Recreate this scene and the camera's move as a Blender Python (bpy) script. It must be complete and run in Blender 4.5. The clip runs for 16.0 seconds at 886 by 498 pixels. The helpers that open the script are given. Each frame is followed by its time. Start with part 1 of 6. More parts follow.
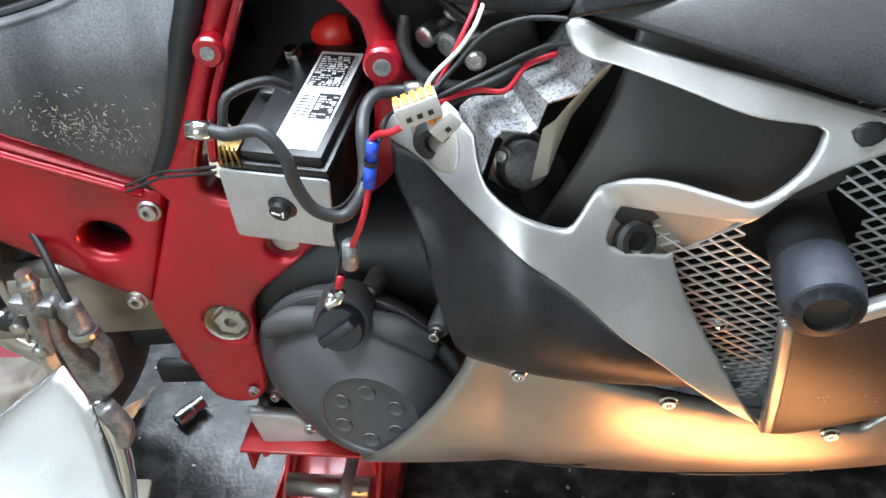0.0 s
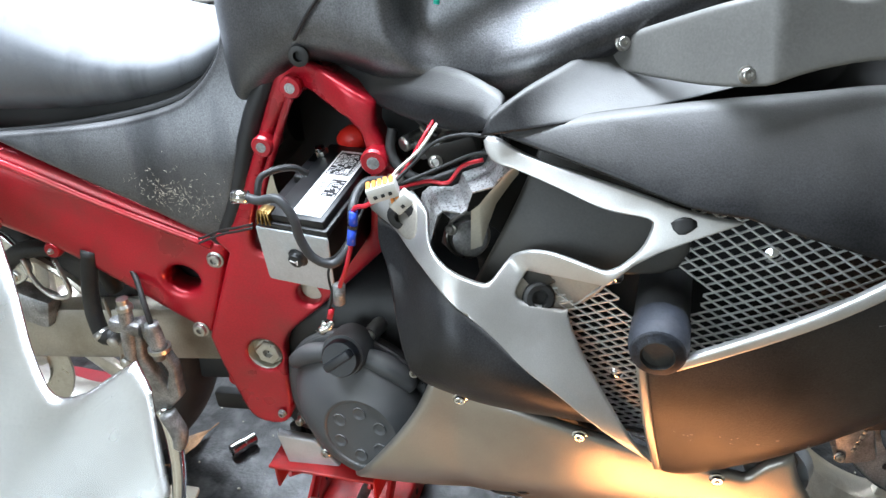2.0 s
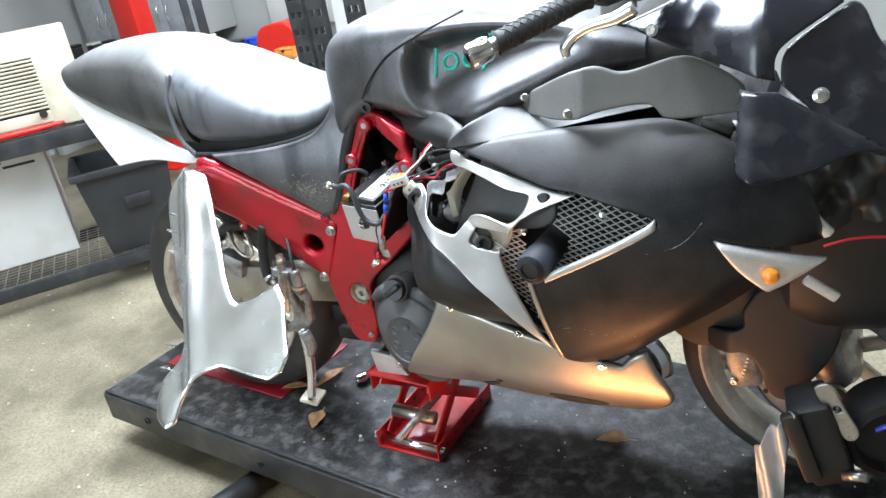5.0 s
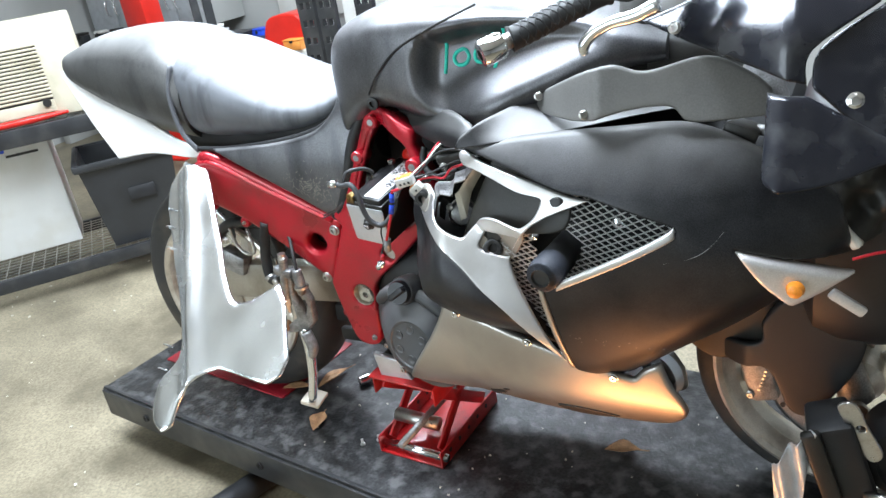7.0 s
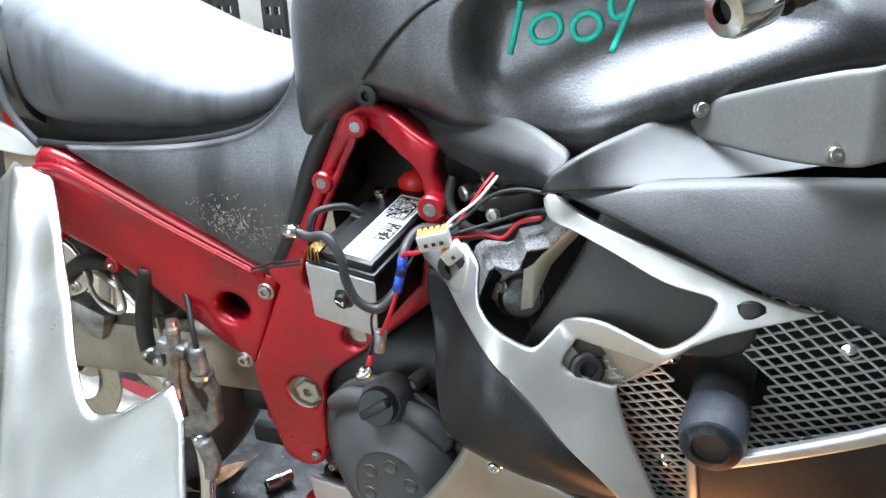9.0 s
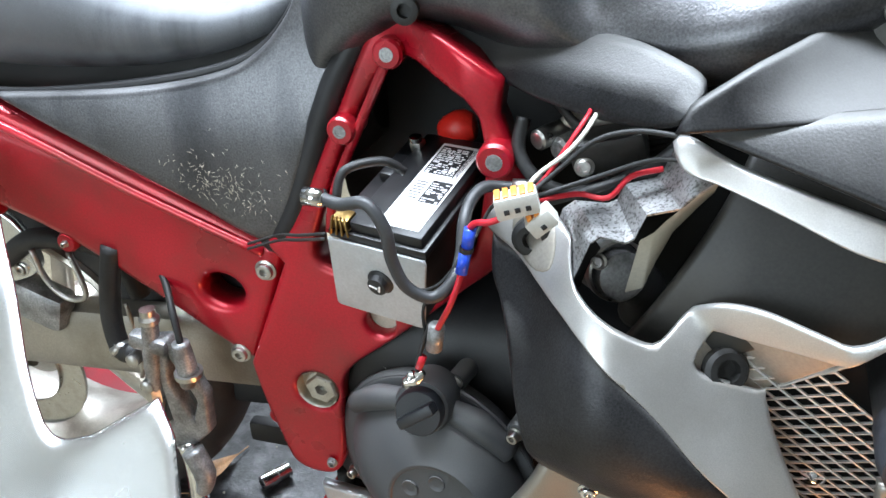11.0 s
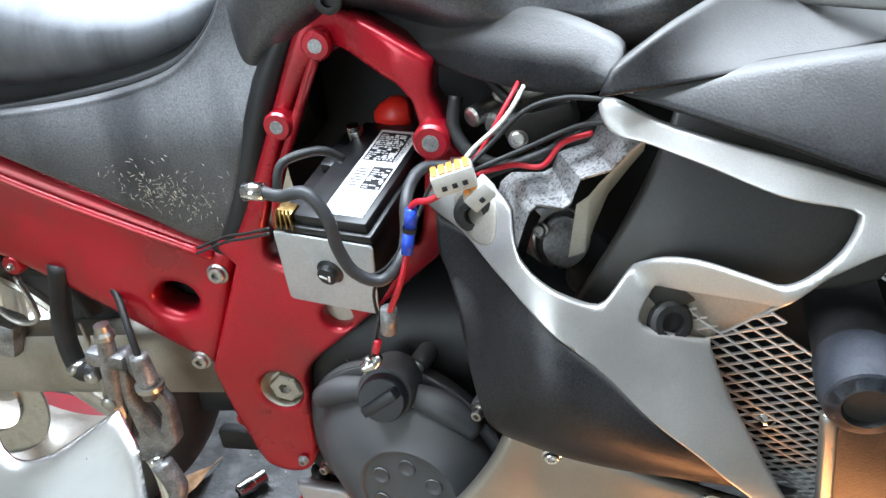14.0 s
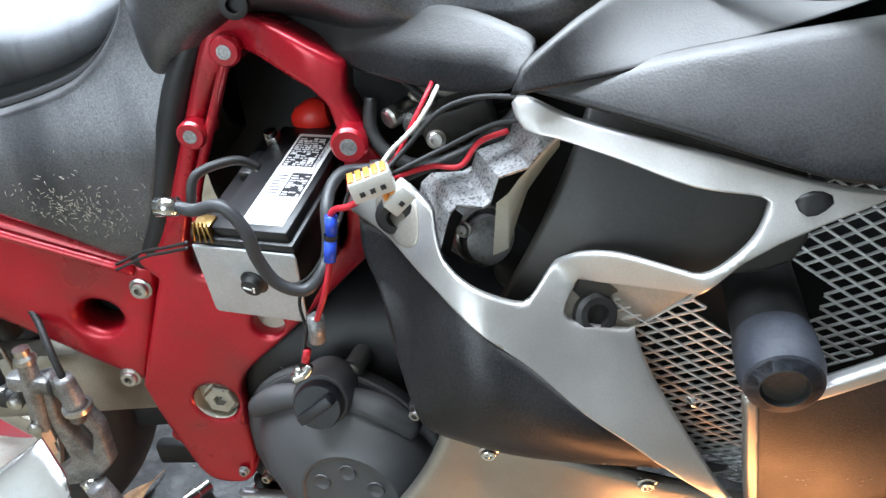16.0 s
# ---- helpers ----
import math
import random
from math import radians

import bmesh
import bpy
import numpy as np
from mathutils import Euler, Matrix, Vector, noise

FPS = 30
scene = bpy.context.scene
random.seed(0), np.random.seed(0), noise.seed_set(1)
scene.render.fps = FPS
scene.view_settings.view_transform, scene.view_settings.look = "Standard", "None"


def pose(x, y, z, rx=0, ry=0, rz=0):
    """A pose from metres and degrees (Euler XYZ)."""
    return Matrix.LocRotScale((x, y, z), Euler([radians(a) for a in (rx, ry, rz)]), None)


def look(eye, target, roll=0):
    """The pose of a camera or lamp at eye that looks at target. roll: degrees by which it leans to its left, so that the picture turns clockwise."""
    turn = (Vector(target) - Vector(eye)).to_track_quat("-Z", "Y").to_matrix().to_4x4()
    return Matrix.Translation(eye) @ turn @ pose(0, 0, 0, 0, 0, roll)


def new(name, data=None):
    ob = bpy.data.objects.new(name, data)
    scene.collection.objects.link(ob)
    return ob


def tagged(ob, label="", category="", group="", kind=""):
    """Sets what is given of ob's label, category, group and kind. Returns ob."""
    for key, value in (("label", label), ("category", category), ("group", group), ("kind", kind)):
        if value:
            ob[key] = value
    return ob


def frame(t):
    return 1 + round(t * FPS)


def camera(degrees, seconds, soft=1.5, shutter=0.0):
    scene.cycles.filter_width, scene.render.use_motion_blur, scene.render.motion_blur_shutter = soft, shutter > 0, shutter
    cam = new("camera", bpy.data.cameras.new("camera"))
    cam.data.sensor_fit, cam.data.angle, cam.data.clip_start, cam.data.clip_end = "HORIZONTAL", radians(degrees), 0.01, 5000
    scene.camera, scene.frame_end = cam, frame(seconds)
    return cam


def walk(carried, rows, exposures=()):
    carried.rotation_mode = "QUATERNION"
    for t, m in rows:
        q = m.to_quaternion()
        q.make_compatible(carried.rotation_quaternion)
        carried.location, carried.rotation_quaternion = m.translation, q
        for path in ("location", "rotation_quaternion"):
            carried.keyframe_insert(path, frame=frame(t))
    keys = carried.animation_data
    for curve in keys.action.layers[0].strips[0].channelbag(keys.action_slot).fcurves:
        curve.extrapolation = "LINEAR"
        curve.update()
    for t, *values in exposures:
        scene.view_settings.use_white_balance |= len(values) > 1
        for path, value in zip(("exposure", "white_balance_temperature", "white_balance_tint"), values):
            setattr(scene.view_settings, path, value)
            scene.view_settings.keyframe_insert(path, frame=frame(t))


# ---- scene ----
cam = camera(59.8, 16.0)
PATH = [
    (0, (0.058, -0.015, 1.3), (-0.084, 1.563, 0.079), -4.7),
    (0.5, (0.063, -0.015, 1.304), (-0.103, 1.565, 0.089), -5.2),
    (1, (0.065, -0.022, 1.32), (-0.126, 1.584, 0.144), -6.5),
    (1.5, (0.073, -0.104, 1.344), (-0.02, 1.575, 0.263), -7.8),
    (2, (0.23, -0.215, 1.375), (-0.183, 1.484, 0.404), -4.7),
    (2.5, (0.297, -0.343, 1.413), (-0.338, 1.321, 0.502), -9.3),
    (3, (0.344, -0.505, 1.441), (-0.15, 1.244, 0.605), -6.0),
    (3.5, (0.415, -0.605, 1.491), (-0.116, 1.152, 0.696), -7.1),
    (4, (0.576, -0.648, 1.483), (-0.217, 1.007, 0.688), -9.5),
    (6.5, (0.781, -0.671, 1.518), (-0.177, 0.886, 0.707), -10.1),
    (7, (0.709, -0.615, 1.49), (-0.227, 0.95, 0.669), -9.3),
    (7.5, (0.555, -0.499, 1.457), (-0.265, 1.139, 0.653), -8.4),
    (8, (0.423, -0.431, 1.418), (-0.185, 1.3, 0.624), -2.3),
    (8.5, (0.346, -0.279, 1.379), (-0.221, 1.468, 0.588), -1.3),
    (9, (0.243, -0.178, 1.363), (-0.359, 1.529, 0.513), -1.4),
    (11.5, (0.088, -0.021, 1.285), (-0.385, 1.662, 0.313), -1.8),
    (12, (0.085, -0.03, 1.288), (-0.409, 1.651, 0.324), -1.1),
    (12.5, (0.091, -0.034, 1.287), (-0.434, 1.634, 0.316), -2.2),
    (13, (0.094, -0.027, 1.282), (-0.477, 1.62, 0.301), -3.4),
    (13.5, (0.09, -0.028, 1.283), (-0.483, 1.617, 0.299), -4.5),
    (14, (0.11, -0.036, 1.281), (-0.287, 1.663, 0.304), -5.6),
    (14.5, (0.116, -0.032, 1.275), (-0.213, 1.663, 0.267), -6.0),
    (15, (0.12, -0.03, 1.278), (-0.163, 1.664, 0.252), -5.3),
    (15.5, (0.123, -0.025, 1.286), (-0.132, 1.67, 0.256), -4.9),
    (16, (0.125, -0.023, 1.288), (-0.129, 1.678, 0.268), -6.6),
]
EXPOSURES = [(0, 0.12), (1.5, 0.14), (3, 0.26), (7.5, 0.26), (9, 0.16), (11.5, 0.16), (16, 0.12)]
walk(cam, [(t, look(eye, target, roll)) for t, eye, target, roll in PATH], EXPOSURES)

# ---- world, sun and lamps ----
YC = 0.81          # the motorcycle's middle plane
FLOOR, DECK = 0.08, 0.27
world = bpy.data.worlds.new("world")
scene.world = world
world.use_nodes = True
wn = world.node_tree.nodes
sky = wn.new("ShaderNodeTexSky")
sky.sky_type, sky.sun_disc, sky.sun_elevation, sky.sun_rotation = "NISHITA", False, radians(35), radians(200)
world.node_tree.links.new(sky.outputs[0], wn["Background"].inputs[0])
wn["Background"].inputs[1].default_value = 0.1


def area(name, eye, target, sx, sy, watts, colour=(1, 1, 1)):
    d = bpy.data.lights.new(name, "AREA")
    d.shape, d.size, d.size_y, d.energy, d.color = "RECTANGLE", sx, sy, watts, colour
    ob = new(name, d)
    ob.matrix_world = look(eye, target)
    return ob


area("ceiling_lamp_light", (-0.35, 0.55, 2.92), (-0.35, 0.6, 0), 2.4, 0.7, 190, (0.78, 0.89, 1.02))
area("ceiling_lamp_light", (-1.2, 2.6, 2.92), (-1.2, 2.6, 0), 2.4, 0.7, 190, (0.78, 0.89, 1.02))
# Added unseen fill from the camera side; the south wall has no opening.
area("camera_side_fill", (-1.5, -3.3, 1.6), (-0.3, 0.8, 0.9), 3.0, 2.2, 110, (0.78, 0.91, 1.0))
WL, WT = (0.44, 0.27, 0.2), (0.32, 0.48, 0.72)
area("work_lamp_light", WL, WT, 0.6, 0.1, 4.8, (1.0, 0.4, 0.14))


# ---- materials ----
def mat(name, col, rough=0.5, metal=0.0, var=0.15, scale=25.0, bump=0.05, stain=None, amount=0.5, sscale=6.0, coat=0.0, fine=400.0, srough=None, stretch=None, dust_light=0.0, dcol=(0.34, 0.335, 0.325)):
    m = bpy.data.materials.new(name)
    m.use_nodes = True
    n, lk = m.node_tree.nodes, m.node_tree.links
    b = n["Principled BSDF"]
    tc = n.new("ShaderNodeTexCoord")

    def tex(s, detail=6):
        t = n.new("ShaderNodeTexNoise")
        t.inputs["Scale"].default_value, t.inputs["Detail"].default_value = s, detail
        lk.new(tc.outputs["Object"], t.inputs["Vector"])
        return t

    t1, t2 = tex(scale), tex(fine, 3)
    ramp = n.new("ShaderNodeMapRange")
    ramp.inputs["From Min"].default_value, ramp.inputs["From Max"].default_value = 0.3, 0.7
    ramp.inputs["To Min"].default_value, ramp.inputs["To Max"].default_value = 1 - var, 1 + var
    lk.new(t1.outputs[0], ramp.inputs[0])
    mul = n.new("ShaderNodeVectorMath")
    mul.operation = "SCALE"
    mul.inputs[0].default_value = col
    grain = n.new("ShaderNodeMapRange")
    grain.inputs["From Min"].default_value, grain.inputs["From Max"].default_value = 0.3, 0.7
    grain.inputs["To Min"].default_value, grain.inputs["To Max"].default_value = 1 - 0.9 * var, 1 + 0.9 * var
    lk.new(t2.outputs[0], grain.inputs[0])
    both = n.new("ShaderNodeMath")
    both.operation = "MULTIPLY"
    lk.new(ramp.outputs[0], both.inputs[0])
    lk.new(grain.outputs[0], both.inputs[1])
    lk.new(both.outputs[0], mul.inputs["Scale"])
    out = mul.outputs[0]
    rr = n.new("ShaderNodeMapRange")
    rr.inputs["From Min"].default_value, rr.inputs["From Max"].default_value = 0.3, 0.7
    rr.inputs["To Min"].default_value, rr.inputs["To Max"].default_value = max(0.03, rough - 0.06), min(1, rough + 0.08)
    lk.new(t1.outputs[0], rr.inputs[0])
    rout = rr.outputs[0]
    if stain:
        t3 = tex(sscale, 9)
        if stretch:
            mp = n.new("ShaderNodeMapping")
            mp.inputs["Scale"].default_value = stretch
            lk.new(tc.outputs["Object"], mp.inputs["Vector"])
            lk.new(mp.outputs[0], t3.inputs["Vector"])
        mk = n.new("ShaderNodeMapRange")
        mk.inputs["From Min"].default_value, mk.inputs["From Max"].default_value = 0.48, 0.68
        mk.inputs["To Max"].default_value = amount
        lk.new(t3.outputs[0], mk.inputs[0])
        mix = n.new("ShaderNodeMix")
        mix.data_type = "RGBA"
        lk.new(mk.outputs[0], mix.inputs["Factor"])
        lk.new(out, mix.inputs["A"])
        mix.inputs["B"].default_value = (*stain, 1)
        out = mix.outputs["Result"]
        if srough is not None:
            mr = n.new("ShaderNodeMix")
            lk.new(mk.outputs[0], mr.inputs["Factor"])
            lk.new(rout, mr.inputs["A"])
            mr.inputs["B"].default_value = srough
            rout = mr.outputs["Result"]
    metal_out = None
    # Dust by upward normal; part of the overhead glare is put in its colour.
    if dust_light:
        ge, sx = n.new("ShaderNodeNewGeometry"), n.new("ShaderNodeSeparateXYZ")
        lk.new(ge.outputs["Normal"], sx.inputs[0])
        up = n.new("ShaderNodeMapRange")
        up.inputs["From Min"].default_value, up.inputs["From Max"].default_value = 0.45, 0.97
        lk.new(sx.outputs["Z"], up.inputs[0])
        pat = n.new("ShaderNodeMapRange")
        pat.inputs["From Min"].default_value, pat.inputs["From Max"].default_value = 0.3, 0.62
        pat.inputs["To Min"].default_value, pat.inputs["To Max"].default_value = 0.45 * dust_light, dust_light
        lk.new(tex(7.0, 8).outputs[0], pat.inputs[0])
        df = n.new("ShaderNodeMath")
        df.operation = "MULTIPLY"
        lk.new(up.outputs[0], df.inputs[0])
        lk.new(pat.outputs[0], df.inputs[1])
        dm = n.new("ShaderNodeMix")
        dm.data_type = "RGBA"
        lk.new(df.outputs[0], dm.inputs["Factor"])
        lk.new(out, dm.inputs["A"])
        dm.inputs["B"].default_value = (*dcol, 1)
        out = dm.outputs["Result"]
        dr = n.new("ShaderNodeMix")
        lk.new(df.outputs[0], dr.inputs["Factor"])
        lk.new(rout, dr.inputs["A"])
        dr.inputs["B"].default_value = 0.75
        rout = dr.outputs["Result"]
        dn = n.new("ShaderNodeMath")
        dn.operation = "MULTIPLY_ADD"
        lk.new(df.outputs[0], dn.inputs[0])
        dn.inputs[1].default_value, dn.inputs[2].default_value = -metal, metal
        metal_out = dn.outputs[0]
    lk.new(out, b.inputs["Base Color"])
    lk.new(rout, b.inputs["Roughness"])
    b.inputs["Metallic"].default_value = metal
    if metal_out:
        lk.new(metal_out, b.inputs["Metallic"])
    b.inputs["Coat Weight"].default_value = coat
    b.inputs["Coat Roughness"].default_value = 0.12
    if bump:
        bp = n.new("ShaderNodeBump")
        bp.inputs["Strength"].default_value, bp.inputs["Distance"].default_value = bump, 0.002
        lk.new(t2.outputs[0], bp.inputs["Height"])
        lk.new(bp.outputs[0], b.inputs["Normal"])
    return m


M_FAIR = mat("satin_graphite_paint", (0.021, 0.021, 0.023), 0.38, 0.5, 0.5, 12, 0.16, (0.06, 0.058, 0.055), 0.3, 9, fine=600, dust_light=0.55)
M_SILVER = mat("silver_paint", (0.64, 0.63, 0.62), 0.36, 0.8, 0.08, 10, 0.04, (0.36, 0.34, 0.3), 0.35, 12, fine=900)
M_BELLY = mat("pewter_paint", (0.40, 0.38, 0.35), 0.34, 0.85, 0.08, 8, 0.03, (0.16, 0.14, 0.12), 0.3, 7, fine=900)
# Pale top of the tank: dusty, with overhead glare painted in.
M_TANK = mat("dusty_graphite_paint", (0.125, 0.125, 0.132), 0.33, 0.75, 0.28, 7, 0.15, (0.03, 0.031, 0.036), 0.65, 13, fine=500, stretch=(1, 1, 0.3), dust_light=0.3)
# Near-black whose colour stands for the shade inside openings.
M_VOID = mat("shade_black", (0.004, 0.004, 0.004), 0.7, 0, 0.3, 10, 0.05)
M_DUSTY = mat("pale_dusty_plastic", (0.13, 0.127, 0.12), 0.5, 0.2, 0.12, 7, 0.06, (0.2, 0.195, 0.18), 0.4, 9, dust_light=0.5)
M_TAIL = mat("dust_covered_paint", (0.075, 0.074, 0.072), 0.42, 0.3, 0.25, 9, 0.08, (0.02, 0.02, 0.022), 0.6, 22, stretch=(1, 1, 0.35), dust_light=0.5)
M_MESH = mat("bright_mesh_metal", (0.75, 0.75, 0.75), 0.4, 0.4, 0.05, 60, 0)
M_WPANEL = mat("pale_silver_paint", (0.75, 0.74, 0.72), 0.38, 0.3, 0.05, 10, 0.03)
M_CASE = mat("black_battery_case", (0.006, 0.006, 0.007), 0.36, 0.0, 0.2, 25, 0.04, (0.03, 0.03, 0.03), 0.3, 20)
M_RED = mat("candy_red_paint", (0.46, 0.008, 0.022), 0.3, 0.35, 0.12, 9, 0.04, (0.14, 0.045, 0.035), 0.4, 14, coat=0.35)
# Pale top of the seat: dusty, with its white glare painted in.
M_SEAT = mat("dusty_black_vinyl", (0.1, 0.105, 0.115), 0.5, 0.0, 0.25, 9, 0.18, (0.02, 0.02, 0.024), 0.65, 30, fine=1200, stretch=(1, 1, 0.14), dust_light=0.45, dcol=(0.36, 0.37, 0.39))
M_COVER = mat("grey_cast_cover", (0.075, 0.077, 0.082), 0.48, 0.15, 0.12, 10, 0.1, (0.14, 0.137, 0.13), 0.3, 6, fine=900, dust_light=0.4)
M_DARK = mat("black_plastic", (0.01, 0.01, 0.011), 0.5, 0.0, 0.2, 15, 0.08, (0.028, 0.026, 0.023), 0.4, 9)
M_BLACK = mat("gloss_black_paint", (0.014, 0.015, 0.021), 0.22, 0.4, 0.15, 10, 0.03, (0.1, 0.1, 0.1), 0.35, 22, coat=0.4, srough=0.5)
M_DUCT = mat("dusty_duct_plastic", (0.018, 0.017, 0.015), 0.45, 0.0, 0.3, 6, 0.05, (0.045, 0.041, 0.033), 0.5, 8)
M_ALU = mat("polished_aluminium", (0.86, 0.88, 0.9), 0.24, 1.0, 0.05, 8, 0.05, (0.55, 0.58, 0.62), 0.4, 7, fine=300)
M_STEEL = mat("zinc_steel", (0.55, 0.54, 0.52), 0.32, 1.0, 0.1, 60, 0.06, (0.25, 0.2, 0.15), 0.4, 60)
M_BRIGHT = mat("chrome_steel", (0.8, 0.8, 0.8), 0.12, 1.0, 0.05, 40, 0.02)
M_GALV = mat("galvanised_plate", (0.52, 0.54, 0.56), 0.42, 0.35, 0.08, 30, 0.06, (0.38, 0.39, 0.4), 0.4, 20)
M_HEAT = mat("speckled_heat_shield", (0.42, 0.42, 0.42), 0.4, 0.7, 0.1, 40, 0.08, (0.07, 0.065, 0.06), 0.9, 420)
M_RUBBER = mat("black_rubber", (0.013, 0.013, 0.013), 0.55, 0.0, 0.25, 20, 0.15, (0.035, 0.033, 0.03), 0.5, 25)
M_TYRE = mat("worn_tyre_rubber", (0.028, 0.027, 0.026), 0.7, 0.0, 0.2, 20, 0.2, (0.075, 0.065, 0.05), 0.6, 14)
M_RIM = mat("silver_rim_paint", (0.7, 0.66, 0.6), 0.35, 0.8, 0.1, 12, 0.05, (0.25, 0.2, 0.15), 0.5, 20)
M_SWING = mat("grey_swingarm", (0.42, 0.39, 0.34), 0.42, 0.7, 0.1, 10, 0.06, (0.2, 0.17, 0.12), 0.5, 12)
M_GRIME = mat("grimy_alloy", (0.3, 0.3, 0.3), 0.42, 0.5, 0.3, 30, 0.2, (0.07, 0.065, 0.06), 0.6, 45)
M_BEIGE = mat("dirty_beige_plastic", (0.55, 0.51, 0.42), 0.5, 0.0, 0.08, 8, 0.05, (0.4, 0.35, 0.25), 0.5, 10)
M_JACK = mat("red_jack_paint", (0.5, 0.012, 0.014), 0.35, 0.1, 0.12, 20, 0.06, (0.12, 0.03, 0.025), 0.6, 18, coat=0.3)
M_DECK = mat("worn_black_deck", (0.024, 0.024, 0.025), 0.36, 0.1, 0.6, 14, 0.5, (0.15, 0.15, 0.15), 0.6, 26, fine=150)
M_DECKRED = mat("worn_red_deck_paint", (0.3, 0.01, 0.02), 0.42, 0.1, 0.25, 10, 0.15, (0.1, 0.03, 0.03), 0.5, 9)
M_FLOOR = mat("stained_concrete", (0.25, 0.213, 0.145), 0.5, 0.0, 0.3, 3, 0.2, (0.095, 0.078, 0.05), 0.9, 2.6, fine=120)
M_WALL = mat("grey_wall_paint", (0.42, 0.42, 0.4), 0.7, 0.0, 0.06, 3, 0.05)
M_CEIL = mat("white_ceiling_paint", (0.75, 0.74, 0.71), 0.8, 0.0, 0.05, 3, 0.05)
M_BLKRACK = mat("black_rack_paint", (0.025, 0.026, 0.028), 0.45, 0.1, 0.2, 15, 0.08, (0.09, 0.085, 0.08), 0.4, 9)
M_WHITE = mat("white_enamel", (0.75, 0.74, 0.7), 0.4, 0.0, 0.05, 5, 0.03, (0.6, 0.56, 0.46), 0.4, 6)
M_TEAL = mat("teal_paint_marker", (0.025, 0.66, 0.52), 0.5, 0.0, 0.1, 60, 0.05)
M_PAPER = mat("white_label_paper", (0.8, 0.8, 0.8), 0.45, 0.0, 0.04, 60, 0.02)
M_INK = mat("black_ink", (0.02, 0.02, 0.022), 0.4, 0.0, 0.1, 60, 0)
M_REDW = mat("red_wire", (0.5, 0.012, 0.025), 0.4, 0.0, 0.1, 60, 0.02)
M_BLUE = mat("blue_crimp", (0.02, 0.07, 0.55), 0.35, 0.0, 0.1, 60, 0.02)
M_WHITEW = mat("white_wire", (0.7, 0.68, 0.6), 0.45, 0.0, 0.1, 60, 0.02)
M_ORANGE = mat("orange_lever", (0.8, 0.3, 0.06), 0.4, 0.0, 0.1, 60, 0.02)
M_BRASS = mat("brass_terminal", (0.3, 0.19, 0.07), 0.35, 1.0, 0.2, 60, 0.05)
M_LEAF = mat("dry_leaf", (0.4, 0.22, 0.11), 0.7, 0.0, 0.25, 60, 0.2)
M_CREAM = mat("cream_ac_plastic", (0.6, 0.55, 0.42), 0.5, 0.0, 0.08, 6, 0.04, (0.35, 0.3, 0.2), 0.5, 7)
M_REDPL = mat("red_plastic", (0.6, 0.02, 0.012), 0.35, 0.0, 0.08, 10, 0.02)
M_LENS = mat("clear_signal_lens", (0.75, 0.72, 0.7), 0.15, 0.4, 0.1, 30, 0.1)
M_AMBER = mat("amber_bulb", (0.85, 0.28, 0.03), 0.2, 0.0, 0.1, 30, 0)
M_BIN = mat("black_bin_plastic", (0.025, 0.026, 0.028), 0.45, 0.0, 0.15, 12, 0.06)


# ---- mesh helpers ----
def part(name, bm, material, parent, label="", smooth=True):
    me = bpy.data.meshes.new(name)
    if smooth:
        for f in bm.faces:
            f.smooth = True
        for e in bm.edges:
            if len(e.link_faces) == 2 and e.calc_face_angle(0) > 0.6:
                e.smooth = False
    bm.to_mesh(me)
    bm.free()
    me.materials.append(material)
    ob = new(name, me)
    if parent:
        ob.parent = parent
    return tagged(ob, label)


def thing(name, label, category, group="", kind="", at=None):
    return tagged(new(name), label, category, group, kind)


def smooth_line(pts, n=5, closed=True, sharp=()):
    """Catmull-Rom through the points; the points whose index is in sharp stay corners."""
    P = [np.array(p, float) for p in pts]
    N, res = len(P), []
    for i in range(N if closed else N - 1):
        a, b = P[i], P[(i + 1) % N]
        p0 = P[i - 1] if (closed or i > 0) else a
        p3 = P[(i + 2) % N] if (closed or i + 2 < N) else b
        if i in sharp:
            p0 = a
        if (i + 1) % N in sharp:
            p3 = b
        for k in range(n):
            t = k / n
            res.append(0.5 * (2 * a + (b - p0) * t + (2 * p0 - 5 * a + 4 * b - p3) * t * t + (3 * a - p0 - 3 * b + p3) * t ** 3))
    if not closed:
        res.append(P[-1])
    return np.array(res)


def inside(pts, poly):
    x, y = pts[:, 0], pts[:, 1]
    r = np.zeros(len(pts), bool)
    for (x1, y1), (x2, y2) in zip(poly, np.roll(poly, -1, 0)):
        c = ((y1 > y) != (y2 > y))
        with np.errstate(divide="ignore", invalid="ignore"):
            r ^= c & (x < (x2 - x1) * (y - y1) / (y2 - y1) + x1)
    return r


def dist(pts, poly):
    a, b = poly, np.roll(poly, -1, 0)
    ab = b - a
    ap = pts[:, None] - a[None]
    t = np.clip((ap * ab).sum(2) / np.maximum((ab ** 2).sum(1), 1e-12), 0, 1)
    return np.linalg.norm(ap - t[..., None] * ab, axis=2).min(1)


def even(line, gap=0.006):
    """The closed line again, in even steps."""
    p = np.array(line, float)
    q = np.vstack([p, p[:1]])
    s = np.r_[0, np.cumsum(np.linalg.norm(np.diff(q, axis=0), axis=1))]
    u = np.linspace(0, s[-1], max(8, int(s[-1] / gap)), endpoint=False)
    return np.stack([np.interp(u, s, q[:, k]) for k in (0, 1)], 1)


